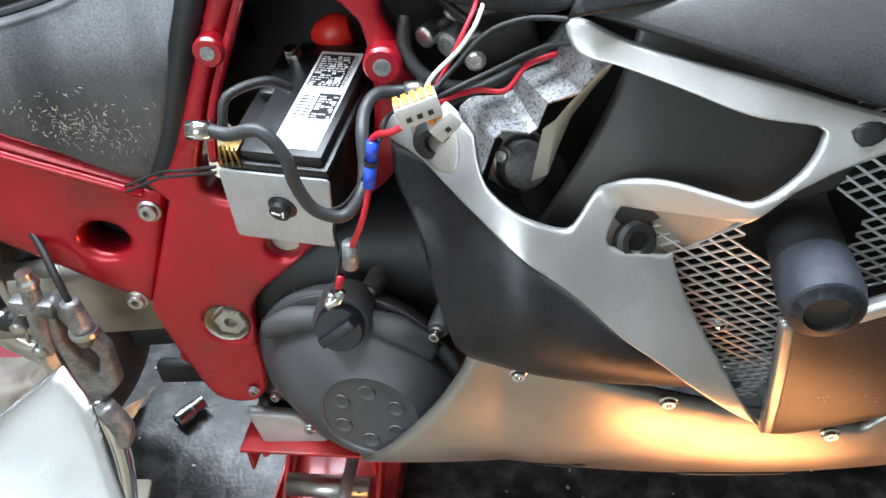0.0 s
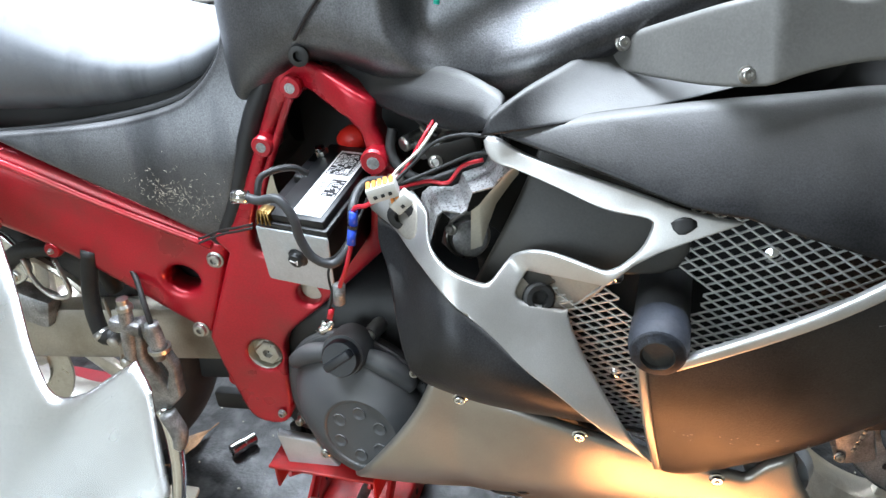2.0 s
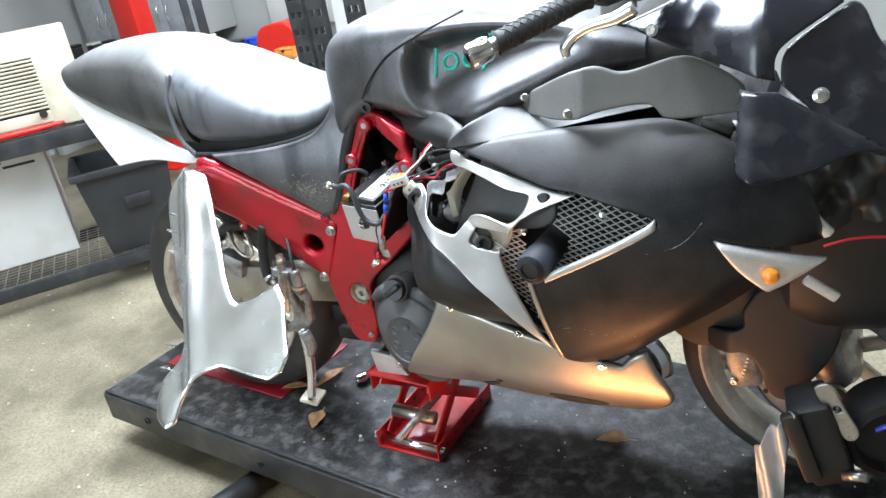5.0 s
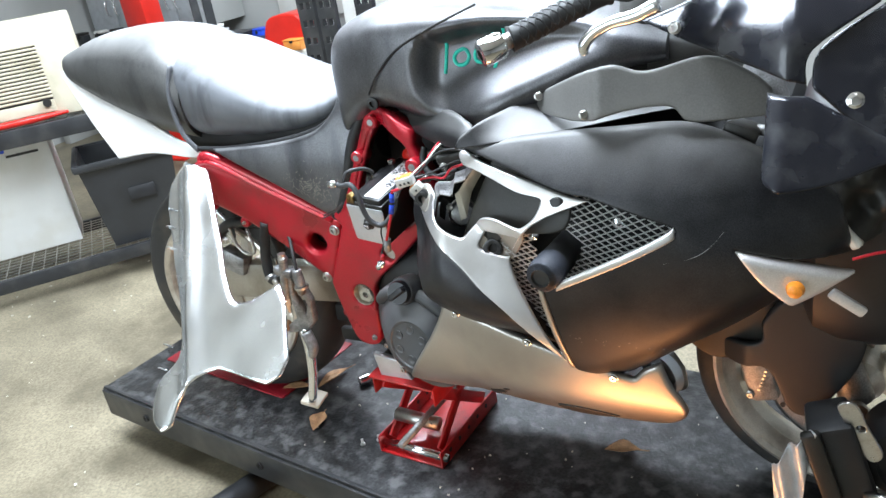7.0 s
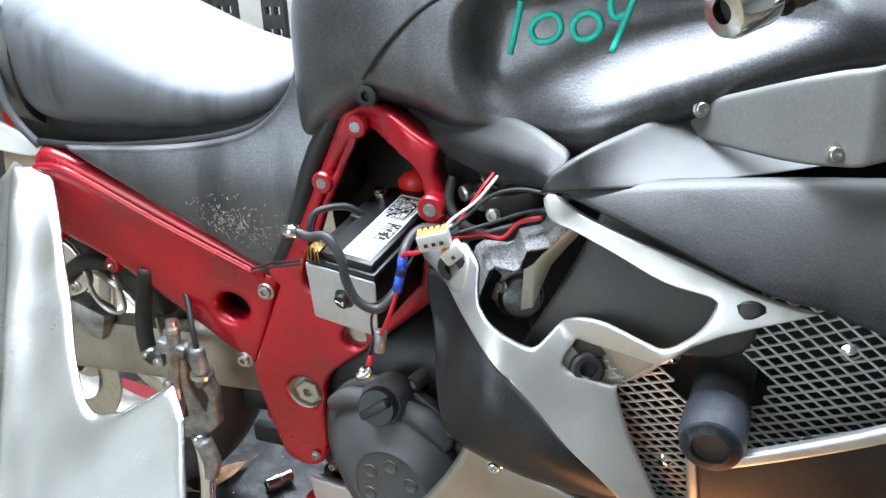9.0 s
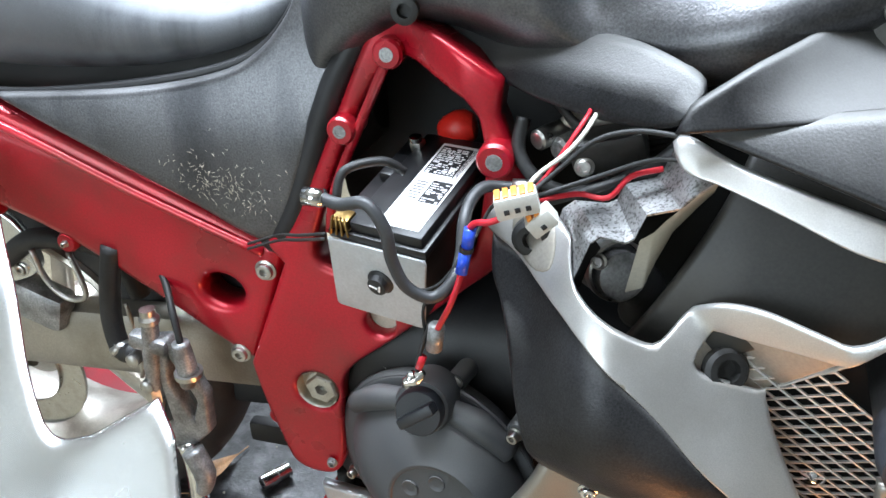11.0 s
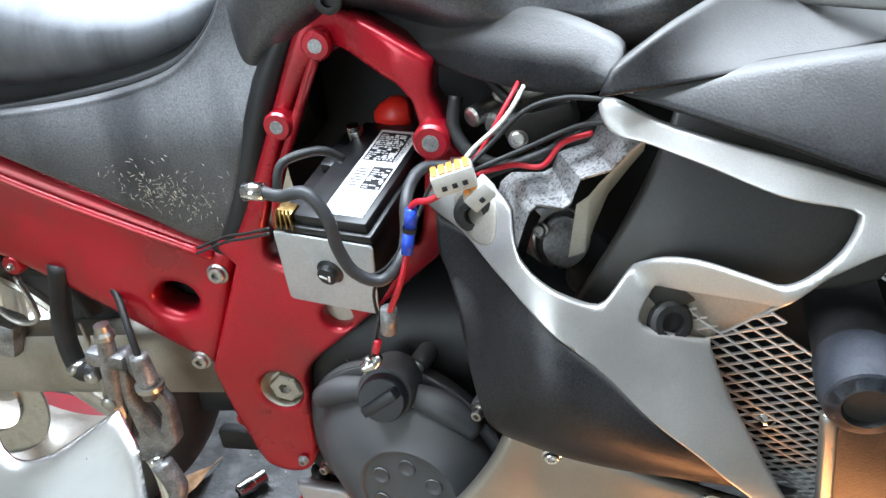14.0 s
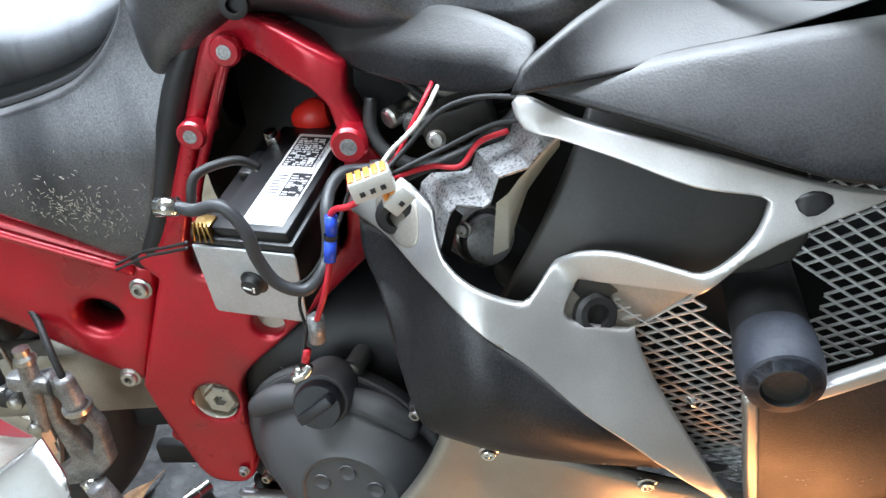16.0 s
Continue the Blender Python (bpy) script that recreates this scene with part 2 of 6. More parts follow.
def panel(outline, surf, thick=0.004, holes=(), step=0.012, r=0.004, lip=True):
    """A shell in the x-z outline, laid on the surface y = surf(x, z), with rounded edges and openings."""
    from mathutils.geometry import delaunay_2d_cdt
    loops = [even(outline)] + [even(h) for h in holes]
    lo, hi = loops[0].min(0), loops[0].max(0)
    gx, gz = np.meshgrid(np.arange(lo[0], hi[0], step), np.arange(lo[1], hi[1], step))
    g = np.stack([gx.ravel(), gz.ravel()], 1)
    g[:, 0] += (np.round((g[:, 1] - lo[1]) / step) % 2) * step / 2
    rings = []
    for l in loops:
        tan = np.roll(l, -1, 0) - np.roll(l, 1, 0)
        nor = np.stack([-tan[:, 1], tan[:, 0]], 1) / np.maximum(np.linalg.norm(tan, axis=1), 1e-9)[:, None]
        for s in (1, -1):
            for k in (0.25, 0.6, 1.1):
                rings.append((l + s * nor * r * k, r * k))

    def ok(p, d):
        q = inside(p, loops[0])
        for h in loops[1:]:
            q &= ~inside(p, h)
        dd = np.min([dist(p, l) for l in loops], 0)
        return q & (dd > d)

    pts = [g[ok(g, max(1.6 * r, step * 0.35))]] + [p[ok(p, d * 0.9)] for p, d in rings]
    verts, edges = [], []
    for l in loops:
        s = len(verts)
        verts += [Vector(p) for p in l]
        edges += [(s + i, s + (i + 1) % len(l)) for i in range(len(l))]
    for p in pts:
        verts += [Vector(q) for q in p]
    vo, _, fo, *_ = delaunay_2d_cdt(verts, edges, [], 0, 1e-5)
    v2 = np.array([tuple(v) for v in vo])
    cen = np.array([v2[list(f)].mean(0) for f in fo])
    keep = inside(cen, loops[0])
    for h in loops[1:]:
        keep &= ~inside(cen, h)
    dd = np.min([dist(v2, l) for l in loops], 0)
    roll = r - np.sqrt(np.maximum(0, r * r - np.maximum(0, r - dd) ** 2))
    bm = bmesh.new()
    fr = [bm.verts.new((p[0], surf(p[0], p[1]) + k, p[1])) for p, k in zip(v2, roll)]
    bk = [bm.verts.new((p[0], surf(p[0], p[1]) + r + thick, p[1])) for p in v2]
    count = {}
    for f, k in zip(fo, keep):
        if not k:
            continue
        a = v2[list(f)]
        area2 = sum(a[i][0] * a[(i + 1) % 3][1] - a[(i + 1) % 3][0] * a[i][1] for i in range(3))
        f = list(f) if area2 > 0 else list(f)[::-1]
        bm.faces.new([fr[i] for i in f])
        bm.faces.new([bk[i] for i in f[::-1]])
        for i in range(3):
            count[(f[i], f[(i + 1) % 3])] = 1
    for a, b in count:
        if (b, a) not in count:
            bm.faces.new([fr[b], fr[a], bk[a], bk[b]])
    for v in [v for v in bm.verts if not v.link_faces]:
        bm.verts.remove(v)
    return bm


def flat(y):
    return lambda x, z: y


def circle(cx, cz, r, n=20, squash=1.0):
    return [(cx + r * math.cos(2 * math.pi * k / n), cz + squash * r * math.sin(2 * math.pi * k / n)) for k in range(n)]


def add_tube(bm, pts, r, seg=8, n=5, smooth=True, caps=True):
    P = smooth_line(pts, n, False) if smooth and len(pts) > 2 else np.array(pts, float)
    rad = r if hasattr(r, "__len__") else [r] * len(P)
    if len(rad) != len(P):
        rad = np.interp(np.linspace(0, 1, len(P)), np.linspace(0, 1, len(rad)), rad)
    rings, up = [], None
    for i, p in enumerate(P):
        t = Vector(P[min(i + 1, len(P) - 1)] - P[max(i - 1, 0)]).normalized()
        if up is None:
            up = t.orthogonal().normalized()
        up = (up - t * up.dot(t)).normalized()
        w = t.cross(up)
        rings.append([bm.verts.new(Vector(p) + float(rad[i]) * (up * math.cos(a) + w * math.sin(a))) for a in [2 * math.pi * k / seg for k in range(seg)]])
    for a, b in zip(rings, rings[1:]):
        for k in range(seg):
            bm.faces.new([a[k], a[(k + 1) % seg], b[(k + 1) % seg], b[k]])
    if caps:
        bm.faces.new(rings[0][::-1])
        bm.faces.new(rings[-1])
    return bm


def tube(pts, r, seg=8, n=5, smooth=True):
    return add_tube(bmesh.new(), pts, r, seg, n, smooth)


def lathe(profile, axis=(0, 1, 0), at=(0, 0, 0), seg=40, bm=None, cap=True):
    """Turns (radius, height) pairs round an axis."""
    bm = bm or bmesh.new()
    ax = Vector(axis).normalized()
    u = ax.orthogonal().normalized()
    w = ax.cross(u)
    rings = []
    for r, h in profile:
        rings.append([bm.verts.new(Vector(at) + ax * h + max(r, 1e-5) * (u * math.cos(2 * math.pi * k / seg) + w * math.sin(2 * math.pi * k / seg))) for k in range(seg)])
    for a, b in zip(rings, rings[1:]):
        for k in range(seg):
            bm.faces.new([a[k], a[(k + 1) % seg], b[(k + 1) % seg], b[k]])
    if cap and not (profile[0][0] > 1e-4 and profile[-1][0] > 1e-4):
        bm.faces.new(rings[0][::-1])
        bm.faces.new(rings[-1])
    bmesh.ops.recalc_face_normals(bm, faces=bm.faces)
    return bm


def box(size, m=None, bevel=0.003, bm=None):
    """A bevelled block round the origin of m."""
    out = bm or bmesh.new()
    b = bmesh.new()
    bmesh.ops.create_cube(b, size=1)
    bmesh.ops.scale(b, vec=size, verts=b.verts)
    if bevel:
        bmesh.ops.bevel(b, geom=list(b.edges), offset=min(bevel, 0.45 * min(size)), segments=2, affect="EDGES", profile=0.5)
    if m is not None:
        bmesh.ops.transform(b, matrix=m, verts=b.verts)
    me = bpy.data.meshes.new("tmp")
    b.to_mesh(me)
    b.free()
    out.from_mesh(me)
    bpy.data.meshes.remove(me)
    return out


def span(a, b, w, h, bevel=0.003, bm=None):
    """A bar of section w x h from a to b."""
    a, b = Vector(a), Vector(b)
    d = b - a
    m = Matrix.Translation((a + b) / 2) @ d.to_track_quat("X", "Z").to_matrix().to_4x4()
    return box((d.length, w, h), m, bevel, bm)


def loft(sections, seg=48, n=6, yc=YC, dent=None):
    """Sections (x, half width, top, bottom, squareness) across the middle plane, run together smoothly."""
    S = smooth_line([s for s in sections], n, False)
    bm = bmesh.new()
    rings = []
    for x, w, zt, zb, e in S:
        ring = []
        for k in range(seg):
            a = 2 * math.pi * k / seg
            c, s = math.cos(a), math.sin(a)
            y = yc - w * math.copysign(abs(c) ** (2 / e), c)
            z = (zt + zb) / 2 + (zt - zb) / 2 * math.copysign(abs(s) ** (2 / e), s)
            ring.append(bm.verts.new((x, y, z)))
        rings.append(ring)
    if dent:
        dent(bm)
    for a, b in zip(rings, rings[1:]):
        for k in range(seg):
            bm.faces.new([a[k], b[k], b[(k + 1) % seg], a[(k + 1) % seg]])
    bm.faces.new(rings[0])
    bm.faces.new(rings[-1][::-1])
    bmesh.ops.recalc_face_normals(bm, faces=bm.faces)
    return bm


def screw(name, at, axis, r, parent, material, hole=0.45, h=0.006, label=""):
    """A socket-head screw with a washer flange."""
    bm = lathe([(r * 1.15, 0), (r * 1.15, h * 0.25), (r * 0.9, h * 0.4), (r * 0.85, h * 0.9), (r * 0.75, h), (r * hole, h), (r * hole, h * 0.45), (0, h * 0.45)], axis, at, 18)
    return part(name, bm, material, parent, label)


# ---- the room ----
def setting(name, bm, material, label, category):
    return tagged(part(name, bm, material, None), label, category, "", "structure")


setting("floor", box((11, 11, 0.1), pose(-1, 0.6, FLOOR - 0.05), 0), M_FLOOR, "stained tan concrete workshop floor", "floor")
setting("wall_north", box((11, 0.15, 3.1), pose(-1, 4.6, FLOOR + 1.5), 0), M_WALL, "grey painted workshop wall", "wall")
setting("wall_west", box((0.15, 11, 3.1), pose(-5.4, 0.6, FLOOR + 1.5), 0), M_WALL, "grey painted workshop wall", "wall")
setting("wall_east", box((0.15, 11, 3.1), pose(4.4, 0.6, FLOOR + 1.5), 0), M_WALL, "grey painted workshop wall", "wall")
setting("wall_south", box((11, 0.15, 3.1), pose(-1, -3.6, FLOOR + 1.5), 0), M_WALL, "grey painted workshop wall", "wall")
setting("ceiling", box((11, 11, 0.1), pose(-1, 0.6, 3.1), 0), M_CEIL, "white painted workshop ceiling", "ceiling")

# ---- the lift ----
lift = thing("motorcycle_lift", "low black steel motorcycle lift with worn deck", "lift")
lift.matrix_world = pose(-0.26, 0.467, 0, 0, 0, -7.4)
DW = 0.74
part("deck", box((3.0, DW, 0.012), pose(0.43, DW / 2, DECK - 0.006), 0.003), M_DECK, lift)
part("edge_trim", span((-1.07, 0.006, DECK), (1.93, 0.006, DECK), 0.012, 0.006, 0.002), M_BLKRACK, lift)
for y in (-0.004, DW + 0.004):
    part("side_rail", box((3.0, 0.008, 0.09), pose(0.43, y, DECK - 0.05), 0.002), M_BLKRACK, lift)
part("end_rail", box((0.008, DW, 0.09), pose(-1.074, DW / 2, DECK - 0.05), 0.002), M_BLKRACK, lift)
for x in (-0.86, -0.36, 0.1, 0.5):
    part("bolt_hole", lathe([(0.011, 0), (0.011, 0.004), (0.007, 0.004), (0.007, 0.001), (0, 0.001)], (0, -1, 0), (x, -0.0085, DECK - 0.05), 14), M_DARK, lift)
part("red_pad", panel([(-1.0, 0.19), (-0.46, 0.19), (-0.46, 0.5), (-1.0, 0.5)], flat(0), 0.0, (), 0.05, 0.003), M_DECKRED, lift, "worn red painted pad").matrix_local = Matrix(((1, 0, 0, 0), (0, 0, 1, 0), (0, -1, 0, DECK + 0.004), (0, 0, 0, 1)))
for x in (-0.85, -0.3, 0.6, 1.6):
    part("leg", box((0.06, 0.5, DECK - FLOOR - 0.095), pose(x, 0.4, (DECK - 0.095 + FLOOR) / 2), 0.004), M_BLKRACK, lift)
part("outrigger", tube([(-0.5, -0.3, 0.115), (-0.42, 0.1, 0.115)], 0.034, 16), M_BLKRACK, lift)

# ---- the motorcycle ----
bike = thing("motorcycle", "grey and red sports motorcycle with battery pulled out, on a lift", "motorcycle")


def y_fair(x, z):
    return 0.403 + (0.35 if x < 0.4 else 0.9) * (x - 0.4) ** 2 + (2.5 if z > 0.95 else 0.9) * (z - 0.95) ** 2


def y_main(x, z):
    d = ((z - 0.685) * 0.279 - (x - 0.381) * 0.215) / 0.352
    return y_fair(x, z) - 0.006 + 0.05 * max(0, 1 - d / 0.075) ** 2


def y_wedge(x, z):
    d = z - (0.796 - 0.22 * (x - 0.034))
    q = min(1, max(0, (0.2 - d) / 0.12)) * min(1, max(0, (0.26 - x) / 0.2))
    return y_fair(x, z) + 0.006 - 0.032 * q * q * (3 - 2 * q) + 0.028 * max(0, 1 - d / 0.07) ** 2


def set_in(x):
    """How far the rear lug of the duct panel lies behind the fairing."""
    q = min(1, max(0, (0.085 - x) / 0.1))
    return q * q * (3 - 2 * q)


def ridge(x, z):
    """The silver panel leans back from the ridge that it shares with the lower fairing, down into the grille."""
    d = (x + 0.022) * 0.661 + (z - 1.0) * 0.75
    f = np.interp(d, (-0.1, 0.0, 0.1, 0.16), (0.0, -0.015, 0.045, 0.01))
    return float(f) * min(1, max(0, (z - 0.715) / 0.1)) * min(1, max(0, (x + 0.03) / 0.06))


def sunk(line, top=0.93):
    """The outline on the plain fairing carried down and in with the ridge."""
    res = []
    for x, z in line:
        q, f = set_in(x) if z > top else 0, ridge(x, z)
        res.append((x - 0.006 * q + 2.1 * (x - 0.06) * f, z - 0.016 * q - 2.1 * (1.3 - z) * f))
    return res


def y_duct(x, z):
    f = ridge(x, z)
    return y_fair(x, z) - 0.004 + 0.068 * set_in(x) + ridge(x - 2.1 * (x - 0.06) * f, z + 2.1 * (1.3 - z) * f)


def y_belly(x, z):
    return 0.459 + 0.9 * (z - 0.76) ** 2 + 0.35 * (x - 0.3) ** 2 + 0.018 * max(0, (0.66 - z) / 0.08) ** 2 - 0.038 * min(1, max(0, (0.06 - x) / 0.16))


main_line = smooth_line([(0.119, 1.105), (0.234, 1.127), (0.39, 1.141), (0.495, 1.142), (0.596, 1.102), (0.684, 1.043), (0.712, 0.935), (0.562, 0.977),
                         (0.636, 0.88), (0.553, 0.822), (0.477, 0.779), (0.408, 0.717), (0.381, 0.685), (0.307, 0.71), (0.291, 0.735), (0.269, 0.892), (0.316, 0.915),
                         (0.468, 0.997), (0.475, 1.011), (0.446, 1.022), (0.351, 1.049), (0.305, 1.055), (0.212, 1.082)], 5, True, {0, 6, 7, 8, 12, 13, 15, 20})
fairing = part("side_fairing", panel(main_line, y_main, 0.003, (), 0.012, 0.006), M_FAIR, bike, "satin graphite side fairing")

duct_line = smooth_line(sunk([(0.107, 1.099), (0.118, 1.103), (0.15, 1.091), (0.196, 1.08), (0.248, 1.068), (0.305, 1.053), (0.345, 1.047), (0.252, 1.005), (0.181, 0.953),
                         (0.205, 0.893), (0.29, 0.728), (0.202, 0.817), (0.154, 0.862), (0.108, 0.912), (0.045, 0.963), (-0.02, 1.003), (-0.03, 1.014), (-0.012, 1.03), (0.025, 1.045),
                         (0.045, 1.03), (0.052, 0.992), (0.087, 0.972), (0.107, 0.969), (0.114, 0.977), (0.125, 1.0), (0.144, 1.011), (0.173, 1.011), (0.21, 1.001), (0.232, 0.998), (0.257, 1.019), (0.267, 1.041),
                         (0.262, 1.047), (0.224, 1.052), (0.179, 1.067), (0.138, 1.079), (0.115, 1.085)]), 4, True, {6, 8, 10, 15, 18, 19})
pocket_line = smooth_line(sunk([(0.141, 0.987), (0.153, 0.992), (0.223, 0.984), (0.181, 0.952), (0.163, 0.953), (0.136, 0.959)]), 4, True, {2, 3})
duct = part("duct_panel", panel(duct_line, y_duct, 0.003, (pocket_line,), 0.01, 0.0022), M_SILVER, bike, "silver intake duct panel")

wedge_line = smooth_line(sunk([(-0.022, 1.0), (0.045, 0.967), (0.108, 0.916), (0.154, 0.866), (0.205, 0.822), (0.289, 0.726), (0.207, 0.747), (0.116, 0.772), (0.065, 0.787),
                          (0.034, 0.797), (0.013, 0.858), (-0.006, 0.915), (-0.019, 0.968)]), 5, True, {0, 5, 9})
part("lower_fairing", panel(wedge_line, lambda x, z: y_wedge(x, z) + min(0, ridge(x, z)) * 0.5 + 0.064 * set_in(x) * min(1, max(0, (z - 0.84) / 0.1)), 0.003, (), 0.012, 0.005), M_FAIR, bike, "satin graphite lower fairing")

belly_line = smooth_line([(0.032, 0.798), (0.061, 0.792), (0.211, 0.752), (0.311, 0.724), (0.395, 0.7), (0.413, 0.722), (0.441, 0.737), (0.453, 0.697), (0.48, 0.628), (0.44, 0.58),
                          (0.347, 0.575), (0.24, 0.572), (0.122, 0.576), (0.0, 0.57), (-0.108, 0.574), (-0.062, 0.642), (-0.014, 0.71), (0.014, 0.757)], 5, True, {0, 4, 6, 14})
belly = part("belly_pan", panel(belly_line, y_belly, 0.003, (), 0.012, 0.008), M_BELLY, bike, "pewter belly pan with scraped edge")

# frame and rail
def y_frame(x, z):
    """The front arm of the frame stands out towards the fairing."""
    q = min(1, max(0, (x + 0.15) / 0.1)) * min(1, max(0, (z - 0.86) / 0.12))
    return 0.617 - 0.046 * q * q * (3 - 2 * q)


frame_line = smooth_line([(-0.29, 0.905), (-0.26, 0.927), (-0.216, 1.012), (-0.158, 1.13), (-0.132, 1.15), (-0.078, 1.137), (-0.026, 1.108), (-0.03, 1.078), (-0.012, 1.034), (0.002, 0.995), (-0.03, 0.93), (-0.058, 0.888), (-0.147, 0.804), (-0.211, 0.746),
                          (-0.223, 0.694), (-0.229, 0.611), (-0.249, 0.578), (-0.295, 0.586), (-0.315, 0.64), (-0.328, 0.69), (-0.336, 0.736), (-0.274, 0.88)], 5, True, {4, 6, 7, 20, 21})
hole_line = smooth_line([(-0.231, 0.885), (-0.214, 0.966), (-0.172, 1.058), (-0.14, 1.103), (-0.115, 1.112), (-0.06, 1.088), (-0.047, 1.073), (-0.042, 1.02), (-0.06, 0.93), (-0.12, 0.88)], 5, True, {5, 6})
part("frame", panel(frame_line, y_frame, 0.03, (hole_line, circle(-0.254, 0.71, 0.026, 24), circle(-0.168, 0.818, 0.017, 18)), 0.012, 0.007), M_RED, bike, "candy red painted alloy frame")
rail_line = smooth_line([(-0.66, 1.03), (-0.6, 1.033), (-0.302, 0.902), (-0.279, 0.882), (-0.334, 0.733), (-0.369, 0.752), (-0.46, 0.812), (-0.561, 0.873), (-0.69, 0.925)], 5, True, {0, 4, 8})
part("seat_rail", panel(rail_line, lambda x, z: 0.625 - 0.1 * max(0, 0.03 - abs(z - (0.64 - 0.42 * (x + 0.2)) + 0.02) * 0.5), 0.03, (smooth_line(circle(-0.362, 0.828, 0.026, 16, 0.8), 2),), 0.012, 0.012), M_RED, bike, "candy red seat rail")

# Added disc that paints the inside of the rail hole dark.
part("rail_hole_shade", panel(circle(-0.362, 0.828, 0.045, 16), flat(0.672), 0.002, (), 0.02, 0.002), M_VOID, bike)

# side cover, tank, seat, tail
cover_line = smooth_line([(-0.6, 1.048), (-0.44, 1.06), (-0.338, 1.078), (-0.285, 1.1), (-0.25, 1.14), (-0.232, 1.2), (-0.15, 1.2), (-0.155, 1.148), (-0.205, 1.07), (-0.268, 0.921), (-0.3, 0.9), (-0.397, 0.951)], 5, True, {0, 6})
part("side_cover", panel(cover_line, lambda x, z: 0.618 + (1.6 if z > 1.0 else 0.6) * (z - 1.0) ** 2, 0.004, (), 0.012, 0.008), M_TANK, bike, "dusty graphite side cover with dry grass")

recess_line = smooth_line([(0.015, 1.285), (0.044, 1.292), (0.153, 1.304), (0.323, 1.285), (0.36, 1.255), (0.347, 1.221), (0.239, 1.179), (0.106, 1.122), (0.049, 1.117), (0.009, 1.154), (-0.009, 1.216)], 6)


def ease(q):
    q = np.clip(q, 0, 1)
    return q * q * (3 - 2 * q)


def tank_dent(bm):
    """The knee recess: steep at the back and top, sloping out into a ledge below."""
    near = [v for v in bm.verts if v.co.y < YC - 0.1 and v.co.x > -0.03]
    p = np.array([(v.co.x, v.co.z) for v in near])
    low = (-(p[:, 0] - 0.049) * 0.104 + (p[:, 1] - 1.117) * 0.298) / 0.3156
    dip = 0.042 * inside(p, recess_line) * ease(dist(p, recess_line) / 0.04) * ease(low / 0.085)
    flare = 0.05 * ease((1.25 - p[:, 1]) / 0.16) * ease((p[:, 0] - 0.05) / 0.13) * ease((0.4 - p[:, 0]) / 0.12)
    for v, d, o in zip(near, dip, flare):
        v.co.y += float(d - o)


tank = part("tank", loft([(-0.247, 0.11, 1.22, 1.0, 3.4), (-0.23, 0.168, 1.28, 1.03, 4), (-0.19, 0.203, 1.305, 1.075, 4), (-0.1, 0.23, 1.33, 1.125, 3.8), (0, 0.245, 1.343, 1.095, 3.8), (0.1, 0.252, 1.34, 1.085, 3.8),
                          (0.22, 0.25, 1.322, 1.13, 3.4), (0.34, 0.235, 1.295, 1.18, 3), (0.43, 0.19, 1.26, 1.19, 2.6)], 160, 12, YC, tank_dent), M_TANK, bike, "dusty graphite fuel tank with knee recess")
# Added filler that closes the gap under the seat, in the shade colour.
part("seat_gap_filler", loft([(-0.74, 0.12, 1.12, 1.0, 4), (-0.5, 0.145, 1.1, 0.99, 4), (-0.26, 0.15, 1.14, 0.95, 4), (-0.18, 0.14, 1.2, 1.0, 4)], 32, 3), M_VOID, bike)
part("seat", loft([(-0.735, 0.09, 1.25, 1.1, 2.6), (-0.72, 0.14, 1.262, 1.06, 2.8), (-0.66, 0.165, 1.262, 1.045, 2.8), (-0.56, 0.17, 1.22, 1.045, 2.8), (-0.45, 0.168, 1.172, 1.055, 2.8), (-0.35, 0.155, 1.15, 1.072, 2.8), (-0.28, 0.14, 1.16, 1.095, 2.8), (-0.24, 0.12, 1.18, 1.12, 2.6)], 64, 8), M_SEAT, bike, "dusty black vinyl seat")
part("tail", loft([(-1.2, 0.05, 1.26, 1.2, 2.4), (-1.14, 0.09, 1.275, 1.17, 2.4), (-1.03, 0.12, 1.302, 1.12, 2.4), (-0.88, 0.145, 1.312, 1.06, 2.5), (-0.75, 0.165, 1.295, 1.04, 2.5), (-0.68, 0.165, 1.25, 1.03, 2.5)], 48, 6), M_TAIL, bike, "dusty graphite tail cover, paler on top")
tail_line = smooth_line([(-1.176, 1.22), (-1.121, 1.252), (-0.964, 1.162), (-0.78, 1.077), (-0.629, 1.033), (-0.683, 1.022), (-0.817, 1.03), (-0.937, 1.016), (-1.048, 1.104)], 5, True, {0, 1, 4, 7})
part("tail_panel", panel(tail_line, lambda x, z: 0.655 + 0.45 * (z - 1.06), 0.003, (), 0.012, 0.004), M_WPANEL, bike, "pale silver tail side panel")
guard_line = smooth_line([(-0.696, 1.018), (-0.633, 1.006), (-0.528, 0.888), (-0.443, 0.794), (-0.389, 0.792), (-0.332, 0.821), (-0.305, 0.797), (-0.255, 0.715), (-0.262, 0.69), (-0.286, 0.678), (-0.414, 0.689), (-0.464, 0.673), (-0.487, 0.636),
                          (-0.488, 0.6), (-0.508, 0.59), (-0.544, 0.61), (-0.559, 0.658), (-0.531, 0.719), (-0.649, 0.866), (-0.72, 0.962)], 5, True, {0, 1, 2, 4, 5, 6, 7, 8, 9, 10, 13, 14, 18})
part("loose_side_panel", panel(guard_line, lambda x, z: 0.628 + 1.05 * (z - 1.016) + 0.05 * (x + 0.707) - 0.016 * math.exp(-((x + 0.61 - 0.62 * (0.9 - z)) / 0.022) ** 2) + 0.0015 * math.sin(x * 45) * math.sin(z * 38), 0.002, (), 0.01, 0.008), M_ALU, bike, "polished bare metal side panel hanging loose")

